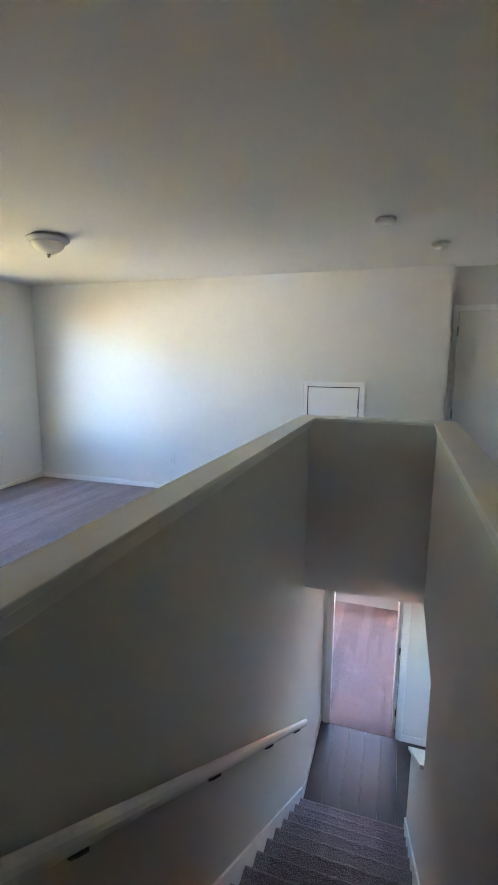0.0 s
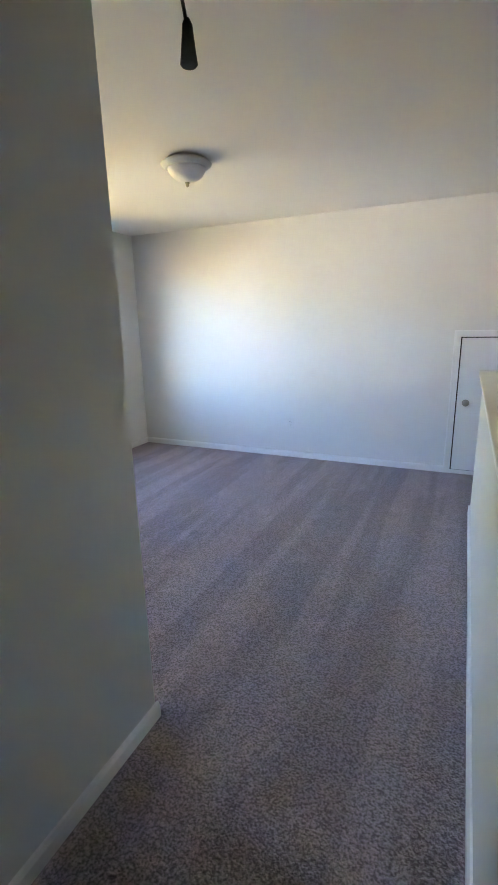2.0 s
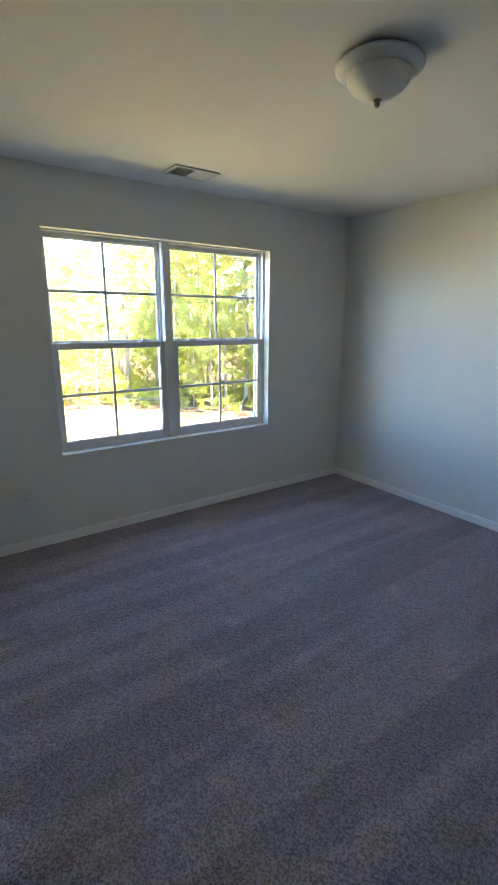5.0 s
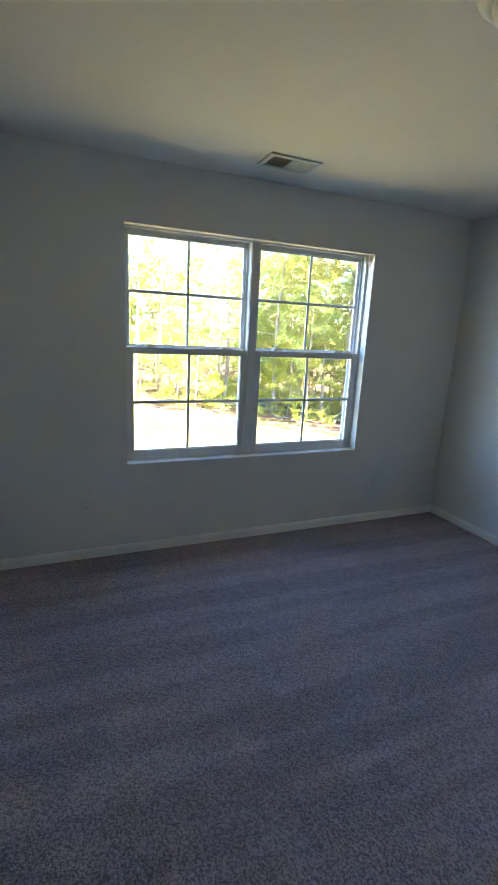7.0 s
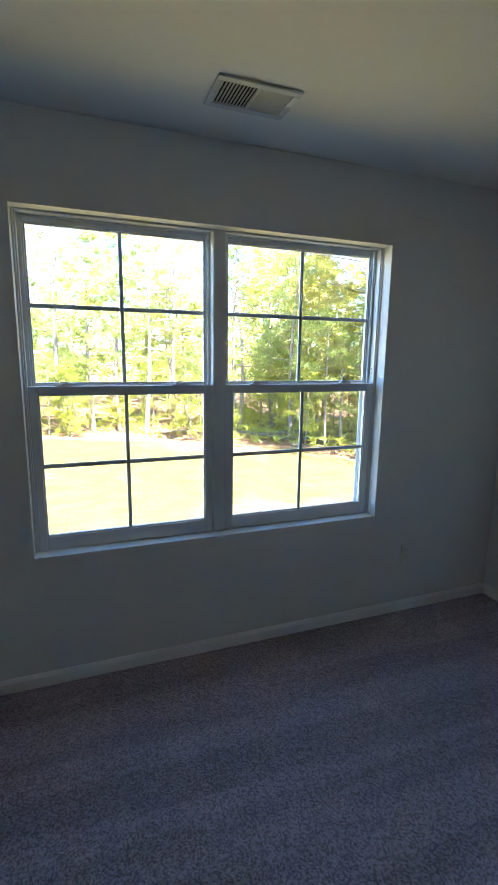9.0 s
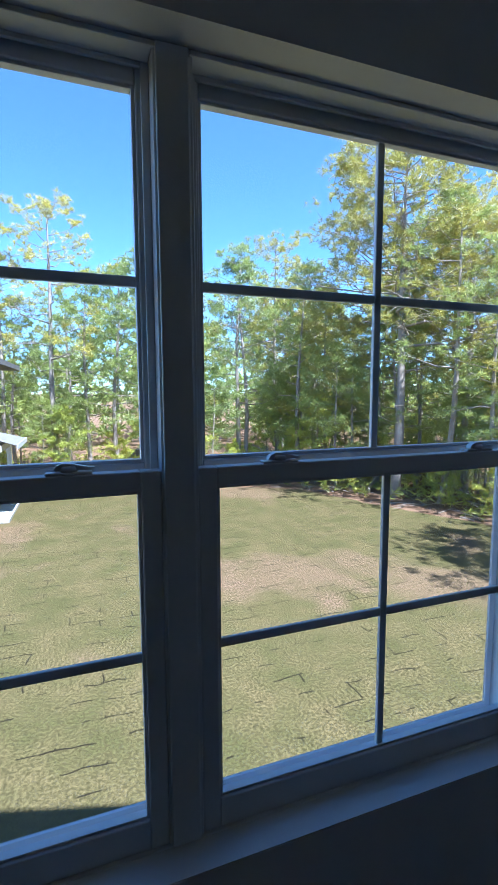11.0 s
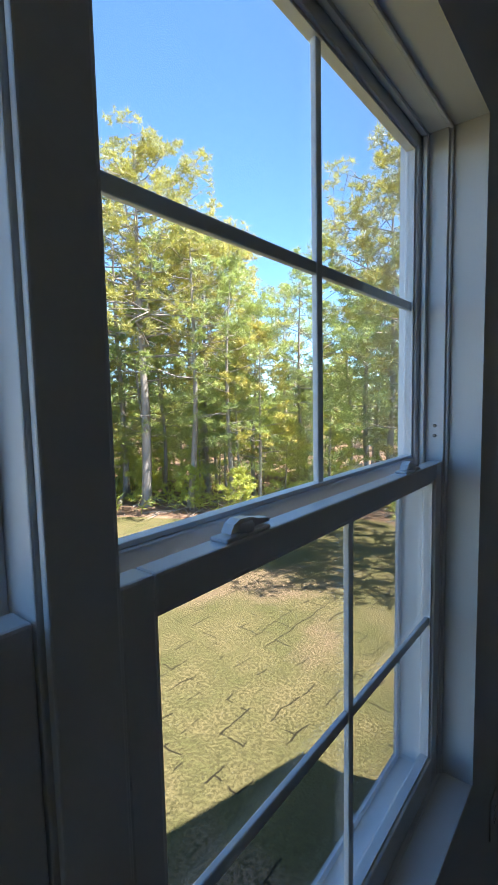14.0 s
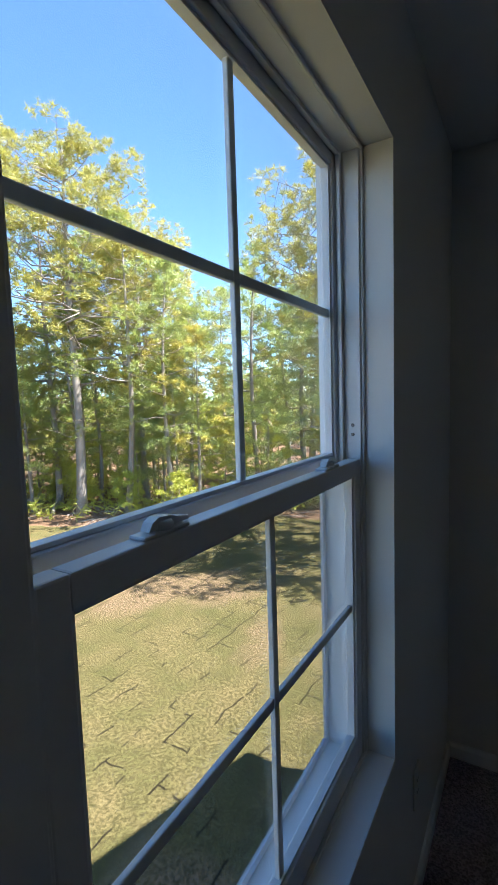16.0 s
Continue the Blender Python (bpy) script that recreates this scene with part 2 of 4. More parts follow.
    bp.inputs["Strength"].default_value, bp.inputs["Distance"].default_value = 0.4, 0.02
    l.new(fine, bp.inputs["Height"])
    l.new(bp.outputs[0], b.inputs["Normal"])
    return m


TURF = ground_material("turf", (0.104, 0.098, 0.034), (0.172, 0.134, 0.058), (0.25, 0.16, 0.10), True,
                       ((-9.6, 3.0, 2.6, 1.3, 70), (-7.4, 6.2, 3.6, 1.3, 42), (-15.5, -4.4, 1.8, 1.0, 0), (-19.5, 4.0, 3.4, 1.6, 60)))
LITTER = ground_material("leaf_litter", (0.20, 0.11, 0.065), (0.30, 0.19, 0.12), (0.14, 0.12, 0.06), False)


# ---- mesh helpers ----
def box(bm, x0, y0, z0, x1, y1, z1, bevel=0.0):
    vs = [bm.verts.new((x, y, z)) for z in (z0, z1) for x, y in ((x0, y0), (x1, y0), (x1, y1), (x0, y1))]
    fs = [bm.faces.new([vs[i] for i in q]) for q in ((3, 2, 1, 0), (4, 5, 6, 7), (0, 1, 5, 4), (1, 2, 6, 5), (2, 3, 7, 6), (3, 0, 4, 7))]
    if bevel:
        bmesh.ops.bevel(bm, geom=list({e for f in fs for e in f.edges}), offset=bevel, segments=2, affect="EDGES", profile=0.5)
    return vs


def boxes(*rows, bevel=0.0):
    bm = bmesh.new()
    for r in rows:
        box(bm, *r, bevel=bevel)
    return bm


def extrude_profile(points, axis_from, axis_to, place):
    """A closed profile of 2D points swept straight from axis_from to axis_to; place(u, v, w) gives the 3D point."""
    bm = bmesh.new()
    a = [bm.verts.new(place(u, v, axis_from)) for u, v in points]
    b = [bm.verts.new(place(u, v, axis_to)) for u, v in points]
    k = len(points)
    for i in range(k):
        bm.faces.new((a[i], a[(i + 1) % k], b[(i + 1) % k], b[i]))
    bm.faces.new(a[::-1])
    bm.faces.new(b)
    bmesh.ops.recalc_face_normals(bm, faces=bm.faces)
    return bm


def lathe(profile, steps=40, centre=(0, 0, 0), turn=None):
    bm = bmesh.new()
    rings = []
    for r, z in profile:
        rings.append([bm.verts.new((r * math.cos(2 * math.pi * i / steps), r * math.sin(2 * math.pi * i / steps), z)) for i in range(steps)])
    for a, b in zip(rings, rings[1:]):
        for i in range(steps):
            bm.faces.new((a[i], a[(i + 1) % steps], b[(i + 1) % steps], b[i]))
    bm.faces.new(rings[0][::-1])
    bm.faces.new(rings[-1])
    bmesh.ops.recalc_face_normals(bm, faces=bm.faces)
    for f in bm.faces:
        f.smooth = len(f.verts) == 4
    if turn:
        bmesh.ops.transform(bm, matrix=turn, verts=bm.verts)
    bmesh.ops.translate(bm, vec=centre, verts=bm.verts)
    return bm


def tube(points, radii, sides=8):
    bm = bmesh.new()
    rings = []
    pts = [Vector(p) for p in points]
    for i, p in enumerate(pts):
        d = (pts[min(i + 1, len(pts) - 1)] - pts[max(i - 1, 0)]).normalized()
        u = d.orthogonal().normalized() if abs(d.z) > 0.9 else d.cross(Vector((0, 0, 1))).normalized()
        w = d.cross(u)
        rings.append([bm.verts.new(p + radii[i] * (math.cos(2 * math.pi * k / sides) * u + math.sin(2 * math.pi * k / sides) * w)) for k in range(sides)])
    for a, b in zip(rings, rings[1:]):
        for i in range(sides):
            f = bm.faces.new((a[i], a[(i + 1) % sides], b[(i + 1) % sides], b[i]))
            f.smooth = True
    bm.faces.new(rings[0][::-1])
    bm.faces.new(rings[-1])
    bmesh.ops.recalc_face_normals(bm, faces=bm.faces)
    return bm


def mesh_of(name, bm, mat):
    me = bpy.data.meshes.new(name)
    bm.to_mesh(me)
    bm.free()
    me.materials.append(mat)
    return me


def part(name, bm, mat, parent, label=""):
    ob = new(name, mesh_of(name, bm, mat))
    ob.parent = parent
    return tagged(ob, label=label)


def thing(name, at, label, category, group="", kind=""):
    ob = new(name)
    ob.location = at
    return tagged(ob, label, category, group, kind)


def structure(name, bm, mat, label="", category="wall"):
    return tagged(new(name, mesh_of(name, bm, mat)), label, category, kind="structure")


# ---- the house: levels and plan ----
H = 2.44                      # ceiling
LOW = -2.80                   # lower floor
LOWC = -0.40                  # lower ceiling
GROUND = -3.0
WY0, WY1, WZ0, WZ1 = -2.66, -0.895, 0.638, 2.095   # window opening
SX0, SX1, SY0, SY1 = 3.765, 4.745, -4.5, -1.12     # stairwell
EAST, SOUTH = 5.95, -7.6

structure("wall_west", boxes(
    (-0.18, -3.6, 0, 0, WY0, H), (-0.18, WY1, 0, 0, 0.12, H), (-0.18, WY0, 0, 0, WY1, WZ0), (-0.18, WY0, WZ1, 0, WY1, H)),
    PAINT, "pale greige painted wall with the window")
structure("wall_north", boxes((0, 0, 0, 4.87, 0.12, H)), PAINT, "pale greige painted wall with a low access door")
structure("wall_alcove", boxes((4.87, 0.12, 0, EAST, 0.24, H)), PAINT, "pale painted wall of the alcove with a door")
structure("wall_south", boxes((0, -3.6, 0, 2.62, -3.48, H), (2.50, SOUTH, 0, 2.62, -3.6, H)), PAINT, "grey painted wall ending at the hall corner")
structure("wall_hall_end", boxes((2.50, SOUTH - 0.12, 0, EAST, SOUTH, H)), PAINT, "plain painted wall closing the hall")
structure("wall_east", boxes((EAST, SOUTH - 0.12, 0, EAST + 0.12, 0.24, H)), PAINT, "plain painted wall closing the landing")
structure("ceiling", boxes((-0.18, SOUTH - 0.12, H, EAST + 0.12, 0.24, H + 0.15)), CEILING, "flat off-white painted ceiling", "ceiling")
structure("floor", boxes((-0.0, -3.48, -0.03, SX0 - 0.062, 0, 0.018), (2.62, SOUTH, -0.03, SX0 - 0.062, -3.48, 0.018),
                         (SX0 - 0.062, SOUTH, -0.03, SX1 + 0.115, SY0, 0.018), (SX1 + 0.115, SOUTH, -0.03, EAST, 0, 0.018), (4.87, 0, -0.03, EAST, 0.12, 0.018),
                         (SX0 - 0.062, SY1 + 0.14, -0.03, SX1 + 0.115, 0, 0.018)), CARPET, "taupe cut-pile carpet with vacuum tracks", "floor")
structure("floor_slab", boxes((-0.18, SOUTH - 0.12, LOWC + 0.02, SX0 - 0.115, 0.24, -0.031), (SX0 - 0.115, SOUTH, LOWC + 0.02, SX1 + 0.115, SY0 - 0.03, -0.031),
                              (SX1 + 0.115, SOUTH, LOWC + 0.02, 8.2, 0.24, -0.031), (SX0 - 0.115, SY1 + 0.14, LOWC + 0.02, SX1 + 0.115, 0.24, -0.031),
                              (-0.18, 0.24, LOWC + 0.02, 8.2, 3.5, -0.031)), CONCRETE, "floor structure between the storeys", "floor")


def baseboard(name, rows):
    """rows: x0, y0, x1, y1, inward normal. A board with a chamfered top edge."""
    bm = bmesh.new()
    for x0, y0, x1, y1, nx, ny in rows:
        prof = [(0, 0), (0.013, 0), (0.013, 0.066), (0.007, 0.080), (0, 0.083)]
        ends = []
        for x, y in ((x0, y0), (x1, y1)):
            ends.append([bm.verts.new((x + nx * u, y + ny * u, v)) for u, v in prof])
        a, b = ends
        for i in range(5):
            bm.faces.new((a[i], a[(i + 1) % 5], b[(i + 1) % 5], b[i]))
        bm.faces.new(a)
        bm.faces.new(b[::-1])
    bmesh.ops.recalc_face_normals(bm, faces=bm.faces)
    return structure(name, bm, TRIM, "white painted baseboard", "baseboard")


baseboard("baseboard", [
    (0, -3.48, 0, 0, 1, 0), (0, 0, 3.47, 0, 0, -1), (4.12, 0, 4.87, 0, 0, -1), (0, -3.48, 2.633, -3.48, 0, 1), (2.62, -3.467, 2.62, SOUTH, 1, 0),
    (SX0 - 0.062, -4.62, SX0 - 0.062, SY1 + 0.14, -1, 0), (SX0 - 0.075, SY1 + 0.14, SX1 + 0.128, SY1 + 0.14, 0, 1), (SX1 + 0.115, -4.62, SX1 + 0.115, SY1 + 0.14, 1, 0)])

# half walls round the stairwell; below the floor they are the stair walls
structure("half_wall_west", boxes((SX0 - 0.062, -4.62, -0.4, SX0, SY1 + 0.14, 1.065), (SX0 - 0.115, -5.6, LOW, SX0, 0.2, -0.4)), PAINT, "painted half wall beside the stairs")
structure("half_wall_north", boxes((SX0, SY1, LOWC, SX1, SY1 + 0.14, 1.065)), PAINT, "painted half wall over the stair foot")
structure("half_wall_east", boxes((SX1, -4.62, -0.4, SX1 + 0.115, SY1 + 0.14, 1.065), (SX1, -5.6, LOW, SX1 + 0.115, -2.1, -0.4)), PAINT, "painted half wall beside the stairs")


def wall_cap(name, x0, y0, x1, y1):
    bm = boxes((x0 - 0.028, y0 - 0.028, 1.068, x1 + 0.028, y1 + 0.028, 1.09), bevel=0.004)
    box(bm, x0 - 0.012, y0 - 0.012, 1.022, x1 + 0.012, y1 + 0.012, 1.067, bevel=0.003)
    return structure(name, bm, TRIM, "white painted wooden cap board on the half wall", "trim")


wall_cap("cap_west", SX0 - 0.066, -4.62, SX0 + 0.018, SY1 - 0.03)
wall_cap("cap_east", SX1, -4.62, SX1 + 0.115, SY1 - 0.03)
wall_cap("cap_north", SX0 - 0.066, SY1 + 0.027, SX1 + 0.115, SY1 + 0.14)

# ---- lower storey ----
DX0, DX1, DY = 3.86, 4.66, 0.20
structure("wall_lower_north", boxes((-0.18, DY, LOW, DX0, DY + 0.12, LOWC), (DX1, DY, LOW, 8.2, DY + 0.12, LOWC), (DX0, DY, LOW + 2.05, DX1, DY + 0.12, LOWC)), PAINT, "painted wall with a doorway at the stair foot")
# the opening is out of view, added to brighten the bedroom carpet
structure("wall_lower_bedroom", boxes((2.0, 3.2, LOW, 3.4, 3.32, LOWC), (5.2, 3.2, LOW, 8.2, 3.32, LOWC), (3.4, 3.2, LOW, 5.2, 3.32, LOW + 1.15), (3.4, 3.2, LOW + 2.1, 5.2, 3.32, LOWC),
                                      (1.9, DY + 0.12, LOW, 2.0, 3.32, LOWC)), PAINT, "painted bedroom wall with an unseen opening added for skylight")
structure("wall_lower_east", boxes((8.08, -5.72, LOW, 8.2, 3.32, LOWC)), PAINT, "plain painted wall of the lower hall")
# unseen opening, added to let sunless sky light into the lower hall
structure("wall_lower_south", boxes((SX0 - 0.115, -5.72, LOW, 5.5, -5.6, LOWC), (7.5, -5.72, LOW, 8.08, -5.6, LOWC), (5.5, -5.72, LOW, 7.5, -5.6, LOW + 1.1), (5.5, -5.72, LOW + 1.8, 7.5, -5.6, LOWC)), PAINT, "painted wall of the lower hall with an unseen opening added for skylight")
structure("ceiling_lower", boxes((-0.18, 0.32, LOWC, 8.2, 3.32, LOWC + 0.018), (SX0, SY1 + 0.14, LOWC, 8.2, DY, LOWC + 0.018), (SX1 + 0.115, -5.72, LOWC, 8.2, SY1 + 0.14, LOWC + 0.018)), CEILING, "flat painted lower ceiling", "ceiling")
structure("floor_lower_bedroom", boxes((2.0, DY + 0.0, LOW - 0.05, 8.1, 3.2, LOW + 0.004)), CARPET, "grey bedroom carpet", "floor")
sub = structure("floor_lower", boxes((SX0, -5.6, LOW - 0.05, 8.1, DY, LOW - 0.008)), CONCRETE, "dark grey vinyl plank floor", "floor")
structure("wall_exterior_west", boxes((-0.18, SOUTH - 0.12, GROUND - 0.3, -0.06, 3.5, -0.42), (-0.18, SOUTH - 0.12, -0.42, -0.06, -3.6, H), (-0.18, 0.12, -0.42, -0.06, 2.35, H), (-0.18, 2.35, -0.42, -0.06, 3.5, 1.72)), SIDING, "white siding of the house", "wall")
structure("wall_exterior_north", boxes((-0.06, 3.38, GROUND - 0.3, 8.2, 3.5, LOW), (-0.06, 3.38, LOWC, 8.2, 3.5, 1.74), (-0.06, 3.38, LOW, 2.0, 3.5, LOWC)), SIDING, "white siding of the house", "wall")
RIDGE_Y, EAVE_Y, EAVE_Z, PITCH = -2.05, 3.62, 1.66, 0.66   # gable roof running down to the north and south
RIDGE_Z = EAVE_Z + PITCH * (EAVE_Y - RIDGE_Y)
structure("wall_attic", extrude_profile([(SOUTH - 0.12, H + 0.15), (0.24, H + 0.15), (0.24, H), (2.35, H), (RIDGE_Y, RIDGE_Z - 0.05), (SOUTH - 0.12, 2.9)], -0.18, -0.06, lambda u, v, w: (w, u, v)), SIDING, "white siding of the gable end")
structure("roof", extrude_profile([(RIDGE_Y, RIDGE_Z), (EAVE_Y, EAVE_Z), (EAVE_Y, EAVE_Z + 0.14), (RIDGE_Y, RIDGE_Z + 0.16), (-8.2, 2.92), (-8.2, 2.78)], -0.32, 8.7, lambda u, v, w: (w, u, v)), SHINGLE, "grey shingled gable roof with overhanging eaves", "roof")

# sloped low wall at the stair foot, with its cap
RISE, RUN, NST = 0.1867, 0.245, 15
structure("wall_stair_foot", extrude_profile([(-2.1, LOW), (-1.0, LOW), (-1.0, LOW + 0.95), (-2.1, LOW + 1.79)], SX1, SX1 + 0.115, lambda u, v, w: (w, u, v)), PAINT, "low painted wall stepping down beside the stair foot")
structure("cap_stair_foot", extrude_profile([(-2.1, LOW + 1.792), (-0.97, LOW + 0.93), (-0.97, LOW + 0.96), (-2.1, LOW + 1.822)], SX1 - 0.025, SX1 + 0.14, lambda u, v, w: (w, u, v)), TRIM, "white cap on the low stair wall", "trim")

stairs = thing("staircase", (0, 0, 0), "carpeted staircase of fifteen risers with taupe pile", "stairs", kind="structure")
for i in range(NST - 1):
    y_n = SY0 + i * RUN
    z_t = -RISE * (i + 1)
    prof = [(y_n - 0.02, z_t - 0.25), (y_n + RUN - 0.008, z_t - 0.25), (y_n + RUN - 0.012, z_t - 0.05), (y_n + RUN + 0.010, z_t - 0.042), (y_n + RUN + 0.022, z_t - 0.024), (y_n + RUN + 0.018, z_t - 0.005), (y_n + RUN, z_t + 0.004), (y_n + RUN - 0.03, z_t), (y_n - 0.02, z_t)]
    part("step", extrude_profile(prof, SX0 + 0.014, SX1 - 0.014, lambda u, v, w: (w, u, v)), CARPET, stairs)
part("step", extrude_profile([(SY0 - 0.03, -0.25), (SY0 - 0.008, -0.25), (SY0 - 0.008, -0.04), (SY0 + 0.018, -0.026), (SY0 + 0.018, 0.002), (SY0 + 0.004, 0.019), (SY0 - 0.03, 0.019)], SX0 + 0.002, SX1 - 0.002, lambda u, v, w: (w, u, v)), CARPET, stairs)
slope = RISE / RUN
for nm, x in (("skirt_west", SX0), ("skirt_east", SX1 - 0.013)):
    ya, yb = SY0, SY0 + 14 * RUN + 0.12
    structure(nm, extrude_profile([(ya, -0.35), (yb, -0.35 - slope * (yb - ya)), (yb, 0.10 - slope * (yb - ya)), (ya, 0.10)], x, x + 0.013, lambda u, v, w: (w, u, v)), TRIM, "white painted stair skirt board", "trim")

# handrail with brackets
rail = thing("handrail", (SX0 + 0.05, -4.43, 0.66), "white painted wooden handrail on dark metal brackets", "handrail")
ra, rb = (0, 0, 0), (0, 3.29, -2.37)
dirv = (Vector(rb) - Vector(ra)).normalized()
upv = Vector((0, -dirv.z, dirv.y)) if dirv.y > 0 else Vector((0, dirv.z, -dirv.y))
prof = [(0.021 * math.cos(a), 0.029 * math.sin(a)) for a in [2 * math.pi * k / 12 for k in range(12)]]
part("rail", extrude_profile([(u, v) for u, v in prof], 0.0, 4.066, lambda u, v, w: tuple(dirv * w + upv * v + Vector((u, 0, 0)))), TRIM, rail)
part("end_return", boxes((-0.05, -0.02, -0.025, -0.012, 0.02, 0.025), bevel=0.006), TRIM, rail)
part("end_return", boxes((-0.05, 3.25, -2.41, -0.012, 3.29, -2.36), bevel=0.006), TRIM, rail)
for f in (0.1, 0.36, 0.64, 0.92):
    p = Vector(rb) * f
    part("bracket", tube([(-0.05, p.y, p.z - 0.08), (-0.03, p.y, p.z - 0.075), (-0.002, p.y, p.z - 0.05), (0, p.y, p.z - 0.03)], [0.014, 0.007, 0.006, 0.009], 8), BRONZE, rail, "dark metal bracket")


# ---- doors ----
def casing(bm, x0, x1, z0, z1, y, w=0.057, ny=-1):
    """Door casing on a wall face at y, two steps deep, round the opening."""
    for a0, a1, b0, b1 in ((x0 - w, x0, z0, z1 + w), (x1, x1 + w, z0, z1 + w), (x0, x1, z1, z1 + w)):
        box(bm, a0, min(y, y + ny * 0.011), b0, a1, max(y, y + ny * 0.011), b1, bevel=0.002)
    for a0, a1, b0, b1 in ((x0 - w + 0.001, x0 - w + 0.02, z0, z1 + w - 0.001), (x1 + w - 0.02, x1 + w - 0.001, z0, z1 + w - 0.001), (x0 - w + 0.02, x1 + w - 0.02, z1 + w - 0.02, z1 + w - 0.001)):
        box(bm, a0, min(y + ny * 0.0105, y + ny * 0.019), b0, a1, max(y + ny * 0.0105, y + ny * 0.019), b1, bevel=0.003)
    return bm


def knob(parent, x, y, z):
    turn = Matrix.Rotation(radians(90), 4, "X")
    part("doorknob", lathe([(0.03, 0.0), (0.032, 0.004), (0.026, 0.009), (0.011, 0.012), (0.011, 0.03), (0.021, 0.037), (0.026, 0.048), (0.022, 0.058), (0.010, 0.063)], 24, (x, y, z), turn), NICKEL, parent, "round brushed nickel knob")


hatch = thing("door_1", (0, 0, 0), "low white access door with casing, closed", "door", kind="structure")
part("casing", casing(bmesh.new(), 3.527, 4.063, 0.0, 1.29, 0.0), TRIM, hatch)
part("stop", boxes((3.527, -0.006, 0.0, 4.063, 0.0, 0.055), bevel=0.001), TRIM, hatch)
part("door_leaf", boxes((3.538, -0.009, 0.06, 4.055, -0.001, 1.281), bevel=0.002), TRIM, hatch, "flat white door leaf")
# dark sheet: the shade round the leaf's edges put in as colour
part("gap_shade", boxes((3.5275, -0.0015, 0.056, 4.0625, -0.0005, 1.2895)), DARK, hatch)
knob(hatch, 3.612, -0.009, 0.70)
for z in (0.25, 1.07):
    part("hinge", boxes((4.048, -0.018, z, 4.066, -0.008, z + 0.09), bevel=0.003), NICKEL, hatch, "nickel hinge")

alcove = thing("door_2", (0, 0, 0), "white panel door in the alcove, closed", "door", kind="structure")
part("casing", casing(bmesh.new(), 4.95, 5.71, 0.0, 2.035, 0.12), TRIM, alcove)
bm = boxes((4.953, 0.108, 0.01, 5.707, 0.119, 2.03), bevel=0.002)
part("door_leaf", bm, PAINT, alcove, "smooth greyish door leaf")
for z in (0.2, 1.0, 1.8):
    part("hinge", boxes((4.945, 0.095, z, 4.96, 0.108, z + 0.09), bevel=0.003), NICKEL, alcove, "nickel hinge")

lower = thing("door_3", (0, 0, 0), "white door standing open at the stair foot", "door", kind="structure")
part("casing", casing(bmesh.new(), DX0, DX1, LOW, LOW + 2.05, DY), TRIM, lower)
part("jamb", boxes((DX0, DY, LOW, DX0 + 0.015, DY + 0.12, LOW + 2.05), (DX1 - 0.015, DY, LOW, DX1, DY + 0.12, LOW + 2.05)), TRIM, lower)
leaf = part("door_leaf", boxes((DX1 - 0.055, DY + 0.125, LOW + 0.012, DX1 - 0.02, DY + 0.125 + 0.76, LOW + 2.03), bevel=0.002), TRIM, lower, "white door leaf swung into the bedroom")
part("door_handle", tube([(DX1 - 0.055, DY + 0.82, LOW + 0.93), (DX1 - 0.10, DY + 0.82, LOW + 0.93), (DX1 - 0.105, DY + 0.74, LOW + 0.93)], [0.012, 0.010, 0.009], 8), NICKEL, lower, "nickel lever handle")
for z in (0.2, 1.0, 1.75):
    part("hinge", boxes((DX1 - 0.03, DY + 0.112, LOW + z, DX1 - 0.014, DY + 0.128, LOW + z + 0.09), bevel=0.003), BRONZE, lower, "dark hinge")
structure("baseboard_lower", boxes((SX0, SY0 + 14 * RUN + 0.12, LOW, SX0 + 0.013, DY, LOW + 0.083), (DX1 + 0.057, DY - 0.013, LOW, 8.08, DY, LOW + 0.083), (SX1 + 0.115, -2.1, LOW, SX1 + 0.128, -1.0, LOW + 0.083), (SX1 - 0.013, -1.0, LOW, SX1 + 0.128, -0.987, LOW + 0.083)), TRIM, "white baseboard of the lower hall", "baseboard")

# ---- the window ----
win = thing("window_1", (0, 0, 0), "white vinyl double window of two single-hung units with grilles", "window", kind="structure")
MID = (WY0 + WY1) / 2


def ring(bm, x0, x1, y0, y1, z0, z1, side, top, bottom, bevel=0.002):
    box(bm, x0, y0, z0, x1, y0 + side, z1, bevel)
    box(bm, x0, y1 - side, z0, x1, y1, z1, bevel)
    box(bm, x0, y0 + side, z0, x1, y1 - side, z0 + bottom, bevel)
    box(bm, x0, y0 + side, z1 - top, x1, y1 - side, z1, bevel)


def sash_lock(y, unit):
    lock = part("sash_lock", boxes((-0.101, y - 0.038, 1.388, -0.077, y + 0.038, 1.393), bevel=0.002), VINYL, unit, "white cam lock on the meeting rail")
    part("lock_cam", lathe([(0.014, 0.0), (0.0145, 0.006), (0.012, 0.010)], 16, (-0.089, y, 1.393)), VINYL, lock)
    part("lock_lever", extrude_profile([(-0.026, 0.0), (0.042, 0.0), (0.042, 0.004), (0.024, 0.007), (0.006, 0.012), (-0.010, 0.013), (-0.020, 0.009)], -0.096, -0.082, lambda u, v, w: (w, y + u, 1.395 + v)), VINYL, lock)


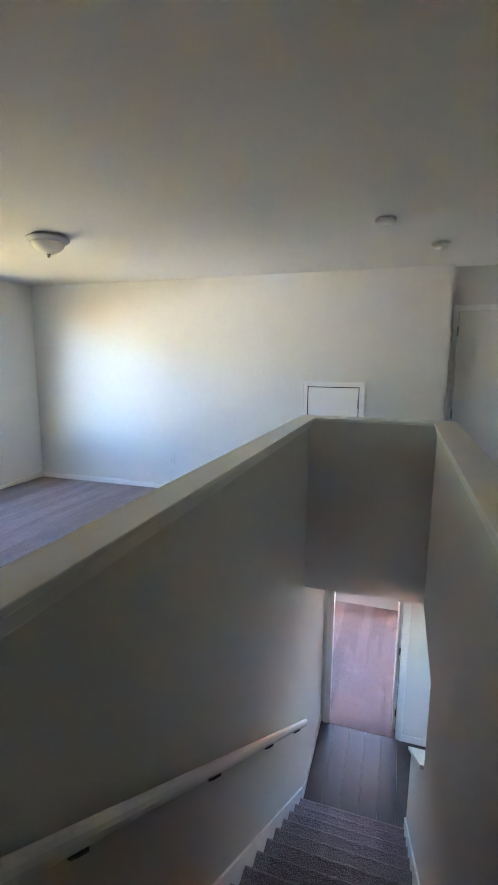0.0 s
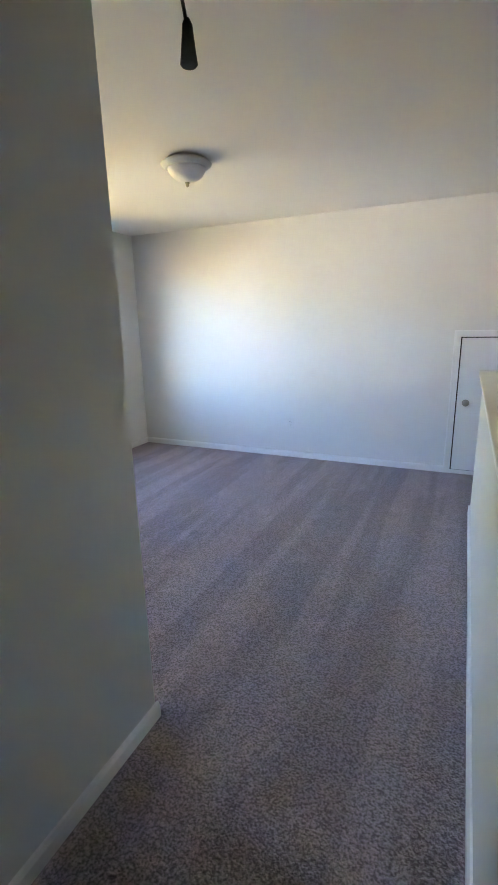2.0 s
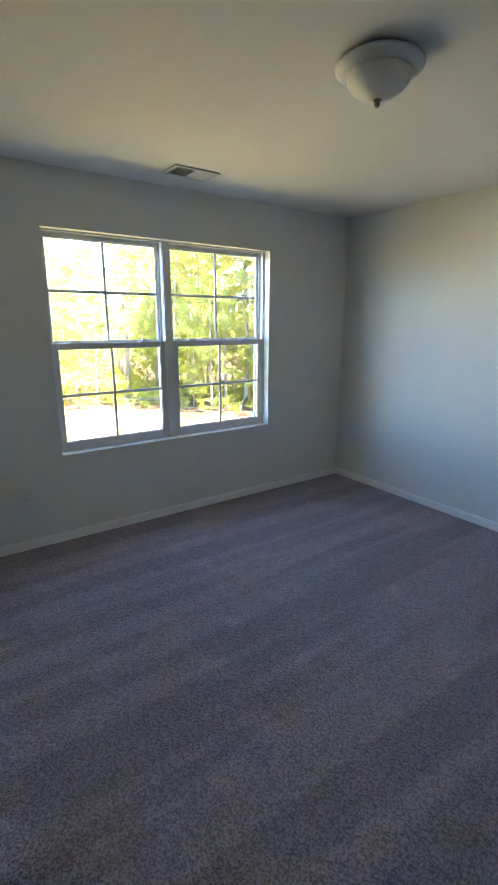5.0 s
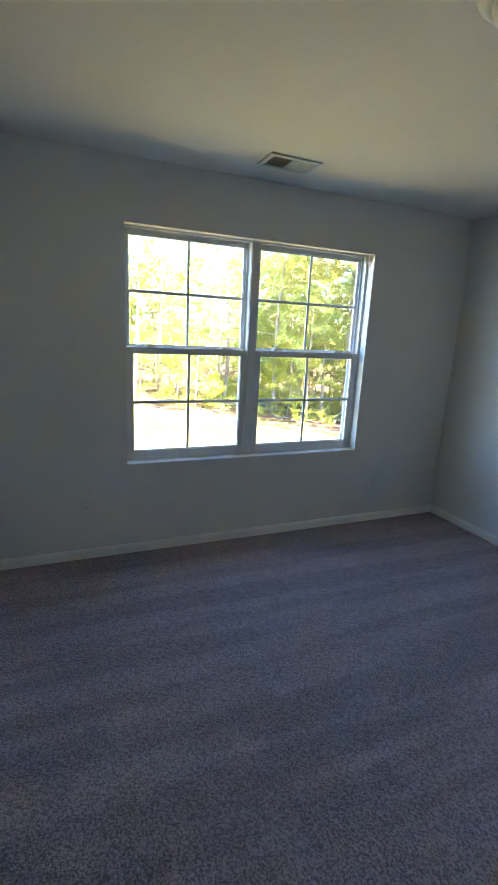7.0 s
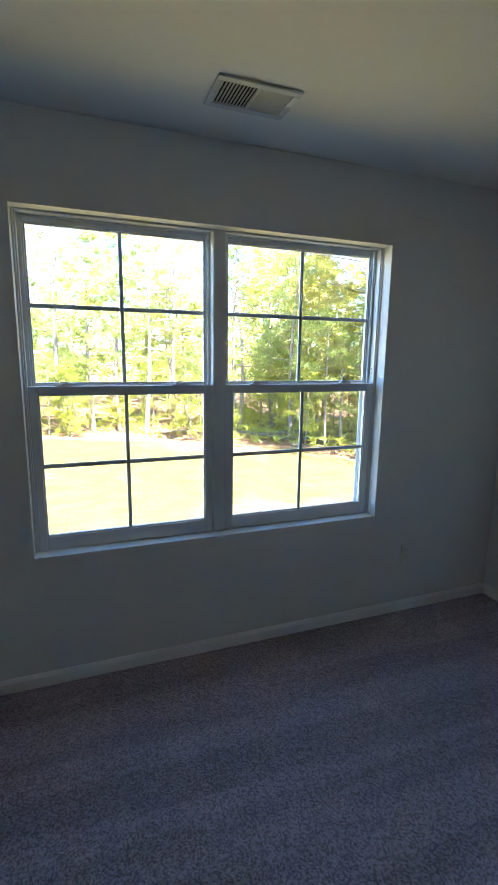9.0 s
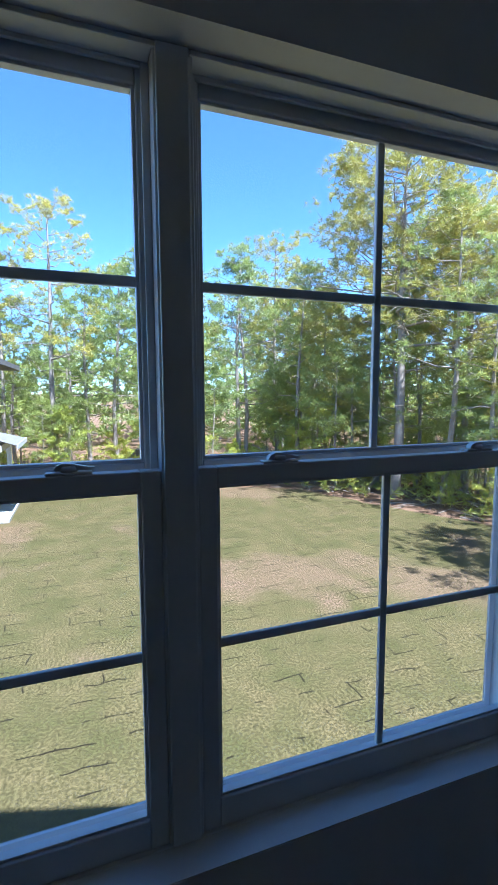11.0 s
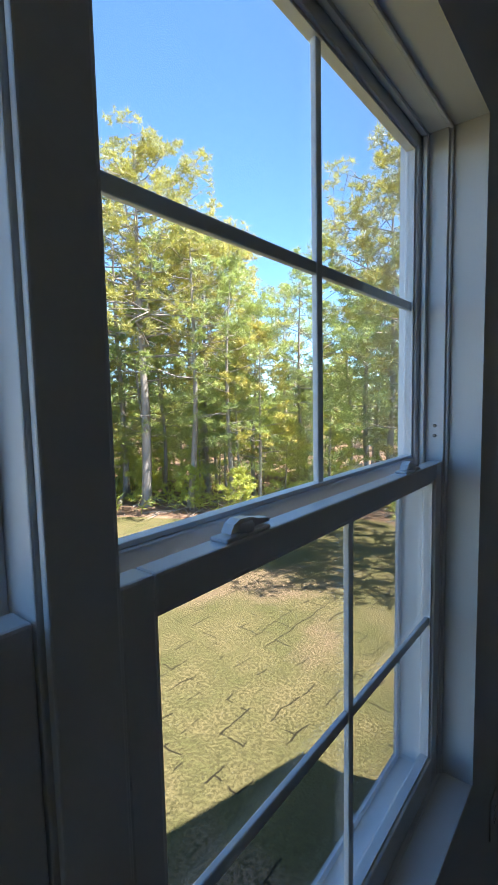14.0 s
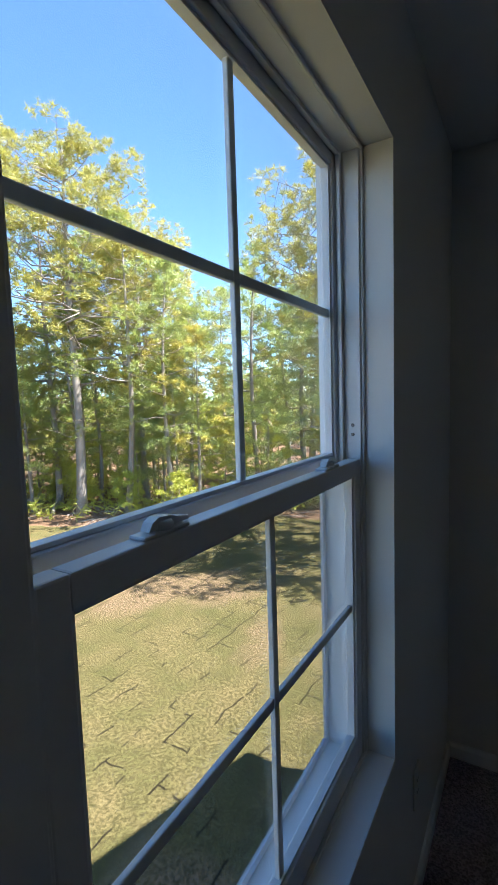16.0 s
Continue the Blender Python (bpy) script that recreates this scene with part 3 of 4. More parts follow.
for y0, y1 in ((MID, WY1), (WY0, MID - 0.036)):
    bm = bmesh.new()
    ring(bm, -0.176, -0.0725, y0, y1, WZ0 - 0.03, WZ1, 0.016, 0.008, 0.034)        # outer frame
    ring(bm, -0.120, -0.112, y0 + 0.016, y1 - 0.016, WZ0 + 0.004, WZ1 - 0.008, 0.014, 0.008, 0.012, 0.001)  # parting track
    ring(bm, -0.073, -0.0665, y0 + 0.0005, y1 - 0.0005, WZ0, WZ1 - 0.0005, 0.009, 0.009, 0.006, 0.002)  # inner lip
    fr = part("window_frame", bm, VINYL, win)
    gm = (y0 + y1) / 2
    for nm, xa, xb, za, zb, bot, top, stile in (("upper_sash", -0.157, -0.127, 1.362, 2.0865, 0.034, 0.028, 0.022), ("lower_sash", -0.105, -0.0755, WZ0 + 0.004, 1.388, 0.063, 0.036, 0.036)):
        gy0, gy1 = y0 + 0.0165 + stile, y1 - 0.0165 - stile
        bm = bmesh.new()
        ring(bm, xa, xb, y0 + 0.0165, y1 - 0.0165, za, zb, stile, top, bot, 0.003)
        ring(bm, xa + 0.006, xb - 0.006, gy0 + 0.0001, gy1 - 0.0001, za + bot, zb - top, 0.006, 0.006, 0.006, 0.001)  # glazing bead
        sash = part(nm, bm, VINYL, win)
        g0, g1 = za + bot, zb - top
        xg = (xa + xb) / 2
        zm = (g0 + g1) / 2 + (0.001 if nm == "upper_sash" else 0.004)
        part("glass_pane", boxes((xg - 0.0085, gy0, g0, xg - 0.0065, gy1, g1)), GLASS, sash).visible_shadow = False
        part("glass_pane", boxes((xg + 0.0065, gy0, g0, xg + 0.0085, gy1, g1)), GLASS, sash).visible_shadow = False
        part("muntin", boxes((xg - 0.005, gm - 0.0085, g0, xg + 0.005, gm + 0.0085, g1), bevel=0.002), VINYL, sash)
        part("muntin", boxes((xg - 0.0045, gy0, zm - 0.0095, xg + 0.0045, gm - 0.0086, zm + 0.0095), (xg - 0.0045, gm + 0.0086, zm - 0.0095, xg + 0.0045, gy1, zm + 0.0095), bevel=0.002), VINYL, sash)
        if nm == "lower_sash":
            sash_lock(gm - 0.257, sash)
            sash_lock(gm + 0.252, sash)
    # insect screen outside the lower half
    bm = bmesh.new()
    ring(bm, -0.172, -0.164, y0 + 0.018, y1 - 0.018, WZ0 + 0.005, 1.375, 0.018, 0.018, 0.018, 0.001)
    sc = part("screen_frame", bm, VINYL, win)
    part("insect_mesh", boxes((-0.1685, y0 + 0.036, WZ0 + 0.023, -0.1675, y1 - 0.036, 1.357)), SCREEN, sc, "fine dark insect mesh").visible_shadow = False
part("mullion_cover", boxes((-0.072, MID - 0.048, WZ0 + 0.005, -0.063, MID + 0.007, WZ1 - 0.001), (-0.17, MID - 0.0358, WZ0 - 0.03, -0.0723, MID - 0.0002, WZ1), bevel=0.002), VINYL, win)
for dz in (0.0, 0.022):
    part("screw", lathe([(0.004, 0.0), (0.004, 0.002), (0.002, 0.003)], 10, (-0.092, WY1 - 0.0165, 1.445 + dz), Matrix.Rotation(radians(90), 4, "X")), NICKEL, win, "small screw head")
structure("sill", boxes((-0.0724, WY0 + 0.001, WZ0 + 0.0002, -0.0008, WY1 - 0.001, WZ0 + 0.004)), PAINT, "painted drywall window sill", "sill")

# ---- fixtures ----
lamp = thing("ceiling_light", (1.915, -1.885, H), "flush ceiling light with frosted glass bowl, switched off", "ceiling light")
part("canopy", lathe([(0.112, 0.0), (0.118, -0.004), (0.134, -0.020), (0.150, -0.022), (0.156, -0.028), (0.155, -0.036), (0.143, -0.040), (0.137, -0.050), (0.128, -0.054), (0.110, -0.055)], 48), METAL_WHITE, lamp, "white enamelled metal canopy")
part("bowl", lathe([(0.116, -0.050), (0.116, -0.060), (0.109, -0.080), (0.093, -0.099), (0.069, -0.116), (0.040, -0.128), (0.006, -0.132)], 48), FROST, lamp, "frosted white glass bowl")
part("finial", lathe([(0.014, -0.130), (0.016, -0.134), (0.009, -0.138), (0.011, -0.146), (0.008, -0.153), (0.003, -0.157)], 20), NICKEL, lamp, "nickel finial")

vent = thing("ceiling_vent", (0.363, -1.805, H), "white metal ceiling register with two banks of louvres", "vent")
bmv = boxes((-0.10, -0.155, -0.010, -0.072, 0.155, 0.0), (0.072, -0.155, -0.010, 0.10, 0.155, 0.0), (-0.072, -0.155, -0.010, 0.072, -0.127, 0.0), (-0.072, 0.127, -0.010, 0.072, 0.155, 0.0), (-0.072, -0.006, -0.009, 0.072, 0.006, 0.0), bevel=0.003)
part("vent_frame", bmv, METAL_WHITE, vent)
# dark sheet in place of the shaded hollow above the slats
part("duct_shade", boxes((-0.09, -0.14, -0.0012, 0.09, 0.14, -0.0004)), DARK, vent)
for side in (-1, 1):
    for k in range(9):
        y = side * (0.016 + k * 0.0125)
        s_bm = boxes((-0.072, -0.0075, -0.0005, 0.072, 0.0075, 0.0005))
        bmesh.ops.transform(s_bm, matrix=Matrix.Translation((0, y, -0.0062)) @ Matrix.Rotation(radians(-38 * side), 4, "X"), verts=s_bm.verts)
        part("slat", s_bm, METAL_WHITE, vent)
for side in (-1, 1):
    part("screw", lathe([(0.005, 0.0), (0.004, -0.002)], 10, (0, side * 0.141, -0.010)), METAL_WHITE, vent)

for x, y, lab in ((4.304, -1.589, "round white smoke detector on the ceiling"), (4.69, -0.86, "round white smoke detector near the alcove")):
    det = thing("smoke_detector", (x, y, H), lab, "smoke detector", "smoke detectors on the ceiling")
    part("base", lathe([(0.068, 0.0), (0.070, -0.004), (0.068, -0.010)], 32), PLASTIC, det)
    part("cover", lathe([(0.064, -0.010), (0.062, -0.022), (0.052, -0.034), (0.036, -0.038), (0.008, -0.039)], 32), PLASTIC, det)
    part("test_button", lathe([(0.010, -0.039), (0.009, -0.042)], 12), METAL_WHITE, det)


def outlet(at, turn):
    ob = thing("electrical_outlet", at, "white duplex electrical outlet plate on the wall", "outlet", "wall outlets")
    ob.rotation_euler = (0, 0, radians(turn))
    part("cover_plate", boxes((-0.035, -0.005, -0.057, 0.035, 0.0, 0.057), bevel=0.002), PLASTIC, ob)
    for z in (-0.019, 0.019):
        face = part("socket", boxes((-0.017, -0.0075, z - 0.014, 0.017, -0.0045, z + 0.014), bevel=0.001), PLASTIC, ob)
        for x in (-0.006, 0.006):
            # raised dark bars painting the shade inside the slots
            part("slot", boxes((x - 0.001, -0.0079, z - 0.003, x + 0.001, -0.0074, z + 0.006)), DARK, face)
    part("screw", lathe([(0.003, 0.0), (0.002, 0.001)], 8, (0, -0.005, 0), Matrix.Rotation(radians(90), 4, "X")), PLASTIC, ob)


outlet((1.915, 0, 0.39), 0)
outlet((0, -0.655, 0.388), 90)
outlet((0, -2.92, 0.39), 90)

pull = thing("attic_pull_cord", (3.211, -4.059, H), "grey pull cord with a plastic bell hanging from the ceiling", "pull cord")
CORD_L = 0.634
part("eyelet", lathe([(0.012, 0.0), (0.010, -0.006), (0.004, -0.010)], 12), NICKEL, pull)
part("cord", tube([(0, 0, -0.004), (0.001, 0.0, -0.4 * CORD_L), (0.006, -0.003, -0.68 * CORD_L), (0.017, -0.007, -0.86 * CORD_L), (0.036, -0.014, -CORD_L - 0.004)], [0.0022] * 5, 8), CORD, pull)
part("bell", lathe([(0.003, 0.0), (0.006, -0.006), (0.0085, -0.03), (0.0105, -0.045), (0.009, -0.047)], 16, (0.037, -0.014, -CORD_L)), CORD, pull, "tapered grey plastic bell")


# ---- outdoors ----
structure("ground", boxes((-2500, -2500, GROUND - 1.0, 2500, 2500, GROUND - 0.02)), LITTER, "reddish brown leaf-littered ground under the woods", "ground")

EDGE = [(2, 26), (-3, 19), (-5.0, 13.4), (-8.0, 14.0), (-10.6, 11.0), (-14.8, 9.1), (-18.4, 7.5), (-20.5, 4.5), (-22.8, -0.8), (-25.5, -7), (-28, -16), (-30, -32)]
bm = bmesh.new()
rim = []
for (xa, ya), (xb, yb) in zip(EDGE, EDGE[1:]):
    for k in range(10):
        f = k / 10
        x, y = xa + (xb - xa) * f, ya + (yb - ya) * f
        w = noise.noise((x * 0.9, y * 0.9, 3)) * 0.45
        rim.append((x + w, y + w))
inner = [(-0.15 + 0 * i, 8 - 40 * i / (len(rim) - 1)) for i in range(len(rim))]
rows_v = []
for s in range(9):
    f = s / 8
    rows_v.append([bm.verts.new((a[0] * f + b[0] * (1 - f), a[1] * f + b[1] * (1 - f), GROUND + 0.02 * noise.noise((a[0] * f * 0.3, a[1] * f * 0.3, 1)))) for a, b in zip(rim, inner)])
for a, b in zip(rows_v, rows_v[1:]):
    for i in range(len(rim) - 1):
        bm.faces.new((a[i], a[i + 1], b[i + 1], b[i]))
bmesh.ops.recalc_face_normals(bm, faces=bm.faces)
if bm.faces[:][0].normal.z < 0:
    bmesh.ops.reverse_faces(bm, faces=bm.faces)
structure("lawn", bm, TURF, "newly laid yellow-green sod lawn with open joints", "lawn")


def needle_crown(rng, centres, sizes, blades, width):
    """Tufts of pointed blades round each centre."""
    c = np.repeat(centres, blades, axis=0)
    s = np.repeat(sizes, blades)[:, None]
    d = rng.normal(size=c.shape)
    d[:, 2] = d[:, 2] * 0.8 + 0.35
    d /= np.linalg.norm(d, axis=1)[:, None]
    side = np.cross(d, rng.normal(size=c.shape))
    side /= np.linalg.norm(side, axis=1)[:, None]
    root = c + d * s * 0.12
    tip = c + d * s
    v = np.stack([root - side * s * width, tip, root + side * s * width], axis=1).reshape(-1, 3)
    return v


def tree(name, seed, height, radius, start, spread, limbs, tufts, blades, size, mat, label, category, lean=(0, 0), dead=4, width=0.045, drop=0.0, taper=2.0, lump_r=0.42, fill=1.0):
    """A tapered, slightly bent trunk with limbs, and a crown of tufts along the outer parts of the limbs."""
    rng = np.random.default_rng(seed)
    ob = thing(name, (0, 0, 0), label, category, "trees at the edge of the lawn")
    bend = rng.normal(size=(3, 2)) * 0.012 * height

    def axis(f):
        return Vector((lean[0] * height * f + bend[0][0] * math.sin(3 * f) + bend[1][0] * math.sin(7 * f) * 0.4, lean[1] * height * f + bend[0][1] * math.sin(3 * f) + bend[1][1] * math.sin(6 * f) * 0.4, height * f))

    fs = [0, 0.02, 0.06, 0.15, 0.3, 0.45, 0.6, 0.75, 0.9, 1.0]
    bmt = tube([axis(f) - Vector((0, 0, 0.1 if f == 0 else 0)) for f in fs], [radius * (1.35 if f == 0 else 1.12 if f == 0.02 else (1 - 0.9 * f ** 1.2)) for f in fs], 9)
    centres, sizes = [], []

    def limb_mesh(pts, r0):
        b2 = tube(pts, [r0 * (1 - 0.85 * i / (len(pts) - 1)) for i in range(len(pts))], 5)
        tmp = bpy.data.meshes.new("limb")
        b2.to_mesh(tmp)
        b2.free()
        bmt.from_mesh(tmp)
        bpy.data.meshes.remove(tmp)

    def lump(p, r):
        """A flattened clump of tufts at the end of a shoot."""
        for q in range(tufts):
            d = rng.normal(size=3)
            d *= r * (0.35 + 0.65 * rng.random()) / np.linalg.norm(d)
            centres.append((p.x + d[0], p.y + d[1], p.z + d[2] * 0.62))
            sizes.append(size * (0.7 + 0.6 * rng.random()))

    for k in range(limbs + dead):
        is_dead = k >= limbs
        f = start * 0.5 + (start * 0.5) * rng.random() if is_dead else start + (0.98 - start) * ((k + rng.random() * 0.8) / limbs) ** 0.85
        base = axis(f)
        az = 2.4 * k + rng.normal() * 0.35
        rel = max(0.0, (f - start) / (1 - start))
        prof = (0.55 + 0.6 * math.sin(math.pi * min(1, rel * 0.7 + 0.2))) * math.sqrt(max(0.05, 1 - rel ** taper))
        length = spread * (0.4 if is_dead else prof) * (0.7 + 0.5 * rng.random())
        rise = (0.12 + 0.5 * rel + rng.normal() * 0.10 - drop) * length
        out = Vector((math.cos(az), math.sin(az), 0))
        wob = Vector((rng.normal(), rng.normal(), rng.normal() * 0.5)) * 0.06 * length
        pts = [base, base + out * length * 0.3 + Vector((0, 0, rise * 0.12)) + wob, base + out * length * 0.65 + Vector((0, 0, rise * 0.5)) - wob * 0.6, base + out * length + Vector((0, 0, rise))]
        r0 = radius * (0.30 if not is_dead else 0.14) * (1 - 0.6 * rel)
        limb_mesh(pts, r0)
        if is_dead:
            continue
        r_l = lump_r * (0.75 + 0.5 * rng.random())
        lump(pts[3], r_l)
        shoots = max(2, int(round(2.2 * length / lump_r * (0.4 + 0.6 * rel) * fill)))
        for q in range(shoots):
            u = 0.42 + 0.5 * rng.random()
            p = pts[1].lerp(pts[2], (u - 0.3) / 0.35) if u < 0.65 else pts[2].lerp(pts[3], (u - 0.65) / 0.35)
            side = Vector((-out.y, out.x, 0)) * (1 if q % 2 else -1)
            e = p + side * length * (0.12 + 0.28 * rng.random()) + out * length * 0.16 * rng.random() + Vector((0, 0, 0.1 * length * rng.normal() + 0.10))
            limb_mesh([p, p.lerp(e, 0.5) + Vector((0, 0, 0.04)), e], r0 * 0.35)
            lump(e, r_l * (0.6 + 0.45 * rng.random()))
    for q in range(5):
        p = axis(0.95 + 0.06 * rng.random())
        lump(p + Vector((rng.normal(), rng.normal(), 0)) * 0.06 * spread, lump_r * 0.7)
    part("trunk", bmt, BARK, ob, "grey-brown scaly bark trunk")
    v = needle_crown(rng, np.array(centres), np.array(sizes), blades, width)
    me = bpy.data.meshes.new("crown")
    blades_n = len(v) // 3
    me.from_pydata(v.tolist(), [], np.arange(blades_n * 3).reshape(-1, 3).tolist())
    me.materials.append(mat)
    crown = new("crown", me)
    crown.parent = ob
    tagged(crown, label="tufts of yellow-green needles" if mat is NEEDLE else "tufts of deep green needles" if mat is GREEN_NEEDLE else "loose bright green foliage")
    return ob


PINE_LABEL = "tall pine with bare lower trunk and tufted yellow-green crown"
PINES = [
    tree("pine_tree", 11, 14.6, 0.22, 0.44, 3.6, 54, 8, 13, 0.22, NEEDLE, "tall forked pine with a broad rounded crown", "tree", (0.004, 0.0), 9, width=0.07, taper=3.4, lump_r=0.46, fill=0.75),
    tree("pine_tree", 12, 13.4, 0.16, 0.38, 3.0, 26, 7, 11, 0.21, NEEDLE, PINE_LABEL, "tree", (-0.01, 0.01), 9, width=0.075, fill=0.5),
    tree("pine_tree", 13, 12.2, 0.14, 0.30, 2.4, 26, 7, 11, 0.22, GREEN_NEEDLE, PINE_LABEL, "tree", (0.02, 0.01), 6, width=0.075, fill=0.5),
    tree("pine_tree", 14, 11.0, 0.13, 0.24, 2.4, 30, 8, 9, 0.24, GREEN_NEEDLE, "bushy pine with foliage low on the trunk", "tree", (0.0, 0.02), 4, width=0.075, taper=1.5, fill=0.55),
    tree("pine_tree", 15, 9.5, 0.11, 0.22, 2.1, 28, 8, 9, 0.24, NEEDLE, "bushy pine with foliage low on the trunk", "tree", (0.01, -0.02), 3, width=0.075, taper=1.5, fill=0.55),
]
SAPS = [
    tree("sapling", 21, 4.2, 0.035, 0.14, 1.2, 18, 6, 9, 0.17, LEAF, "young bright green sapling at the wood's edge", "sapling", (0.02, 0), 1, width=0.09, taper=1.5, lump_r=0.26),
    tree("sapling", 22, 2.2, 0.03, 0.08, 0.9, 16, 6, 9, 0.15, LEAF, "young bright green sapling at the wood's edge", "sapling", (0, 0.03), 1, width=0.09, taper=1.5, lump_r=0.22),
    tree("sapling", 23, 6.0, 0.06, 0.2, 1.6, 22, 7, 10, 0.2, GREEN_NEEDLE, "slender young pine among the trees", "sapling", (0.02, 0.02), 3, taper=1.5, lump_r=0.32),
]
rng = np.random.default_rng(5)


def put(kind, x, y, s, turn, z=GROUND - 0.03):
    m = Matrix.Translation((x, y, z)) @ Matrix.Rotation(turn, 4, "Z") @ Matrix.Scale(s, 4)
    return copy_thing(kind, m)


def lay(kind, x, y, s, turn):
    kind.matrix_basis = Matrix.Translation((x, y, GROUND - 0.03)) @ Matrix.Rotation(turn, 4, "Z") @ Matrix.Scale(s, 4)


# the trees that stand out along the edge
named = [(0, -15.7, 10.7, 1.0, 0.6), (1, -17.9, 11.3, 0.98, 1.0), (1, -14.7, 13.6, 0.86, 3.3), (1, -18.4, 16.6, 1.12, 2.0), (0, -16.6, 15.5, 0.88, 3.0), (2, -13.2, 20.0, 0.95, 4.0), (1, -7.6, 17.4, 1.02, 5.0),
         (2, -4.6, 17.0, 0.9, 1.4), (2, -23.5, 6.2, 1.0, 0.3), (1, -24.0, 8.8, 0.98, 2.3), (2, -24.6, 1.2, 0.98, 3.1), (0, -3.0, 11.6, 0.82, 2.1), (3, -1.4, 10.4, 0.95, 0.4), (2, -4.0, 13.2, 0.9, 5.5), (3, -26.5, -1.6, 1.0, 5.1), (3, -28.5, -5.6, 0.9, 0.9), (1, -27.4, 3.4, 1.0, 4.4)]
for k, x, y, s, a in named:
    put(PINES[k], x, y, s, a)
# woods behind them
path_edge = [Vector((x, y)) for x, y in EDGE]
count = 0
while count < 58:
    i = int(rng.integers(1, len(EDGE) - 2))
    f, depth = rng.random(), 2.0 + 20 * rng.random() ** 1.3
    p = path_edge[i].lerp(path_edge[i + 1], f)
    away = (p - Vector((2, -4))).normalized()
    p = p + away * depth
    k = int(rng.choice([1, 2, 3, 4], p=[0.15, 0.25, 0.35, 0.25]))
    tall = 0.88 + 0.2 * rng.random() if p.x < -19 else 0.72 + 0.3 * rng.random()
    put(PINES[k], p.x, p.y, tall, rng.random() * 6.28)
    count += 1
for q in range(80):
    i = int(rng.integers(1, len(EDGE) - 2))
    p = path_edge[i].lerp(path_edge[i + 1], rng.random())
    away = (p - Vector((2, -4))).normalized()
    p = p + away * (0.8 + 9 * rng.random())
    k = int(rng.choice([0, 1, 2], p=[0.3, 0.25, 0.45]))
    put(SAPS[k], p.x, p.y, 0.6 + 0.5 * rng.random(), rng.random() * 6.28)
for k, x, y, s, a in ((1, -13.6, 11.3, 0.8, 0.2), (0, -14.6, 12.4, 0.62, 2.0), (1, -12.0, 12.6, 0.7, 4.0), (0, -25.2, -2.9, 0.9, 1.0), (0, -9.6, 16.0, 0.9, 2.2)):
    put(SAPS[k], x, y, s, a)
lay(PINES[0], -30, 12, 0.8, 1.0)
lay(PINES[1], -31, 5, 0.9, 2.0)
lay(PINES[2], -32, -3, 0.9, 3.0)
lay(PINES[3], -27.5, 13, 0.9, 4.0)
lay(PINES[4], -24, 18, 0.9, 5.0)
lay(SAPS[0], -21.3, 9.4, 0.8, 1.0)
lay(SAPS[1], -16.4, 11.4, 0.9, 2.0)
lay(SAPS[2], -20.4, 12.0, 1.0, 3.0)

# dense far woods
centres = []
for q in range(4200):
    a = radians(20 + 125 * rng.random())
    r = 38 + 22 * rng.random()
    z = GROUND + 0.5 + (11.5 if a > 1.15 else 8.0) * rng.random() ** 0.9 * (0.75 + 0.25 * math.sin(a * 17) * math.sin(a * 41))
    centres.append((-math.sin(a) * r, math.cos(a) * r, z))
v = needle_crown(rng, np.array(centres), 0.6 + 0.6 * rng.random(len(centres)), 18, 0.09)
me = bpy.data.meshes.new("far_woods")
me.from_pydata(v.tolist(), [], np.arange(len(v)).reshape(-1, 3).tolist())
me.materials.append(GREEN_NEEDLE)
tagged(new("far_woods", me), "dense mixed pine woods in the distance", "woods", kind="stuff")

# underbrush and twigs along the edge
cs, ss = [], []
for q in range(1500):
    i = int(rng.integers(1, len(EDGE) - 2))
    p = path_edge[i].lerp(path_edge[i + 1], rng.random())
    away = (p - Vector((2, -4))).normalized()
    p = p + away * (0.5 + 10 * rng.random())
    cs.append((p.x, p.y, GROUND + 0.12 + 0.5 * rng.random() ** 2))
    ss.append(0.25 + 0.25 * rng.random())
v = needle_crown(rng, np.array(cs), np.array(ss), 12, 0.07)
me = bpy.data.meshes.new("underbrush")
me.from_pydata(v.tolist(), [], np.arange(len(v)).reshape(-1, 3).tolist())
me.materials.append(LEAF)
tagged(new("underbrush", me), "low green underbrush on the forest floor", "underbrush", kind="stuff")


def log(x0, y0, z0, x1, y1, z1, r, seed):
    r_ = random.Random(seed)
    pts = [Vector((x0, y0, z0)).lerp(Vector((x1, y1, z1)), f) + Vector((r_.uniform(-0.06, 0.06), r_.uniform(-0.06, 0.06), r_.uniform(-0.03, 0.03))) for f in (0, 0.2, 0.45, 0.7, 1)]
    ob = new("fallen_log", mesh_of("fallen_log", tube(pts, [r, r * 0.95, r * 0.8, r * 0.65, r * 0.4], 8), WOOD))
    return tagged(ob, "grey weathered fallen log on the leaf litter", "log", "fallen logs at the wood's edge")


log(-22.6, 5.2, GROUND + 0.12, -20.6, 9.6, GROUND + 0.35, 0.13, 1)
log(-23.4, 6.0, GROUND + 0.1, -19.8, 8.9, GROUND + 0.16, 0.11, 2)
log(-20.4, 9.2, GROUND + 0.08, -17.8, 10.4, GROUND + 0.6, 0.10, 3)
log(-16.6, 10.0, GROUND + 0.06, -19.2, 12.6, GROUND + 0.9, 0.09, 4)
log(-24.4, 1.6, GROUND + 0.08, -24.0, 4.4, GROUND + 0.14, 0.12, 5)
log(-13.2, 13.4, GROUND + 0.06, -16.4, 13.0, GROUND + 0.5, 0.08, 6)
log(-10.2, 13.2, GROUND + 0.06, -13.0, 12.0, GROUND + 0.3, 0.07, 7)
bm = bmesh.new()
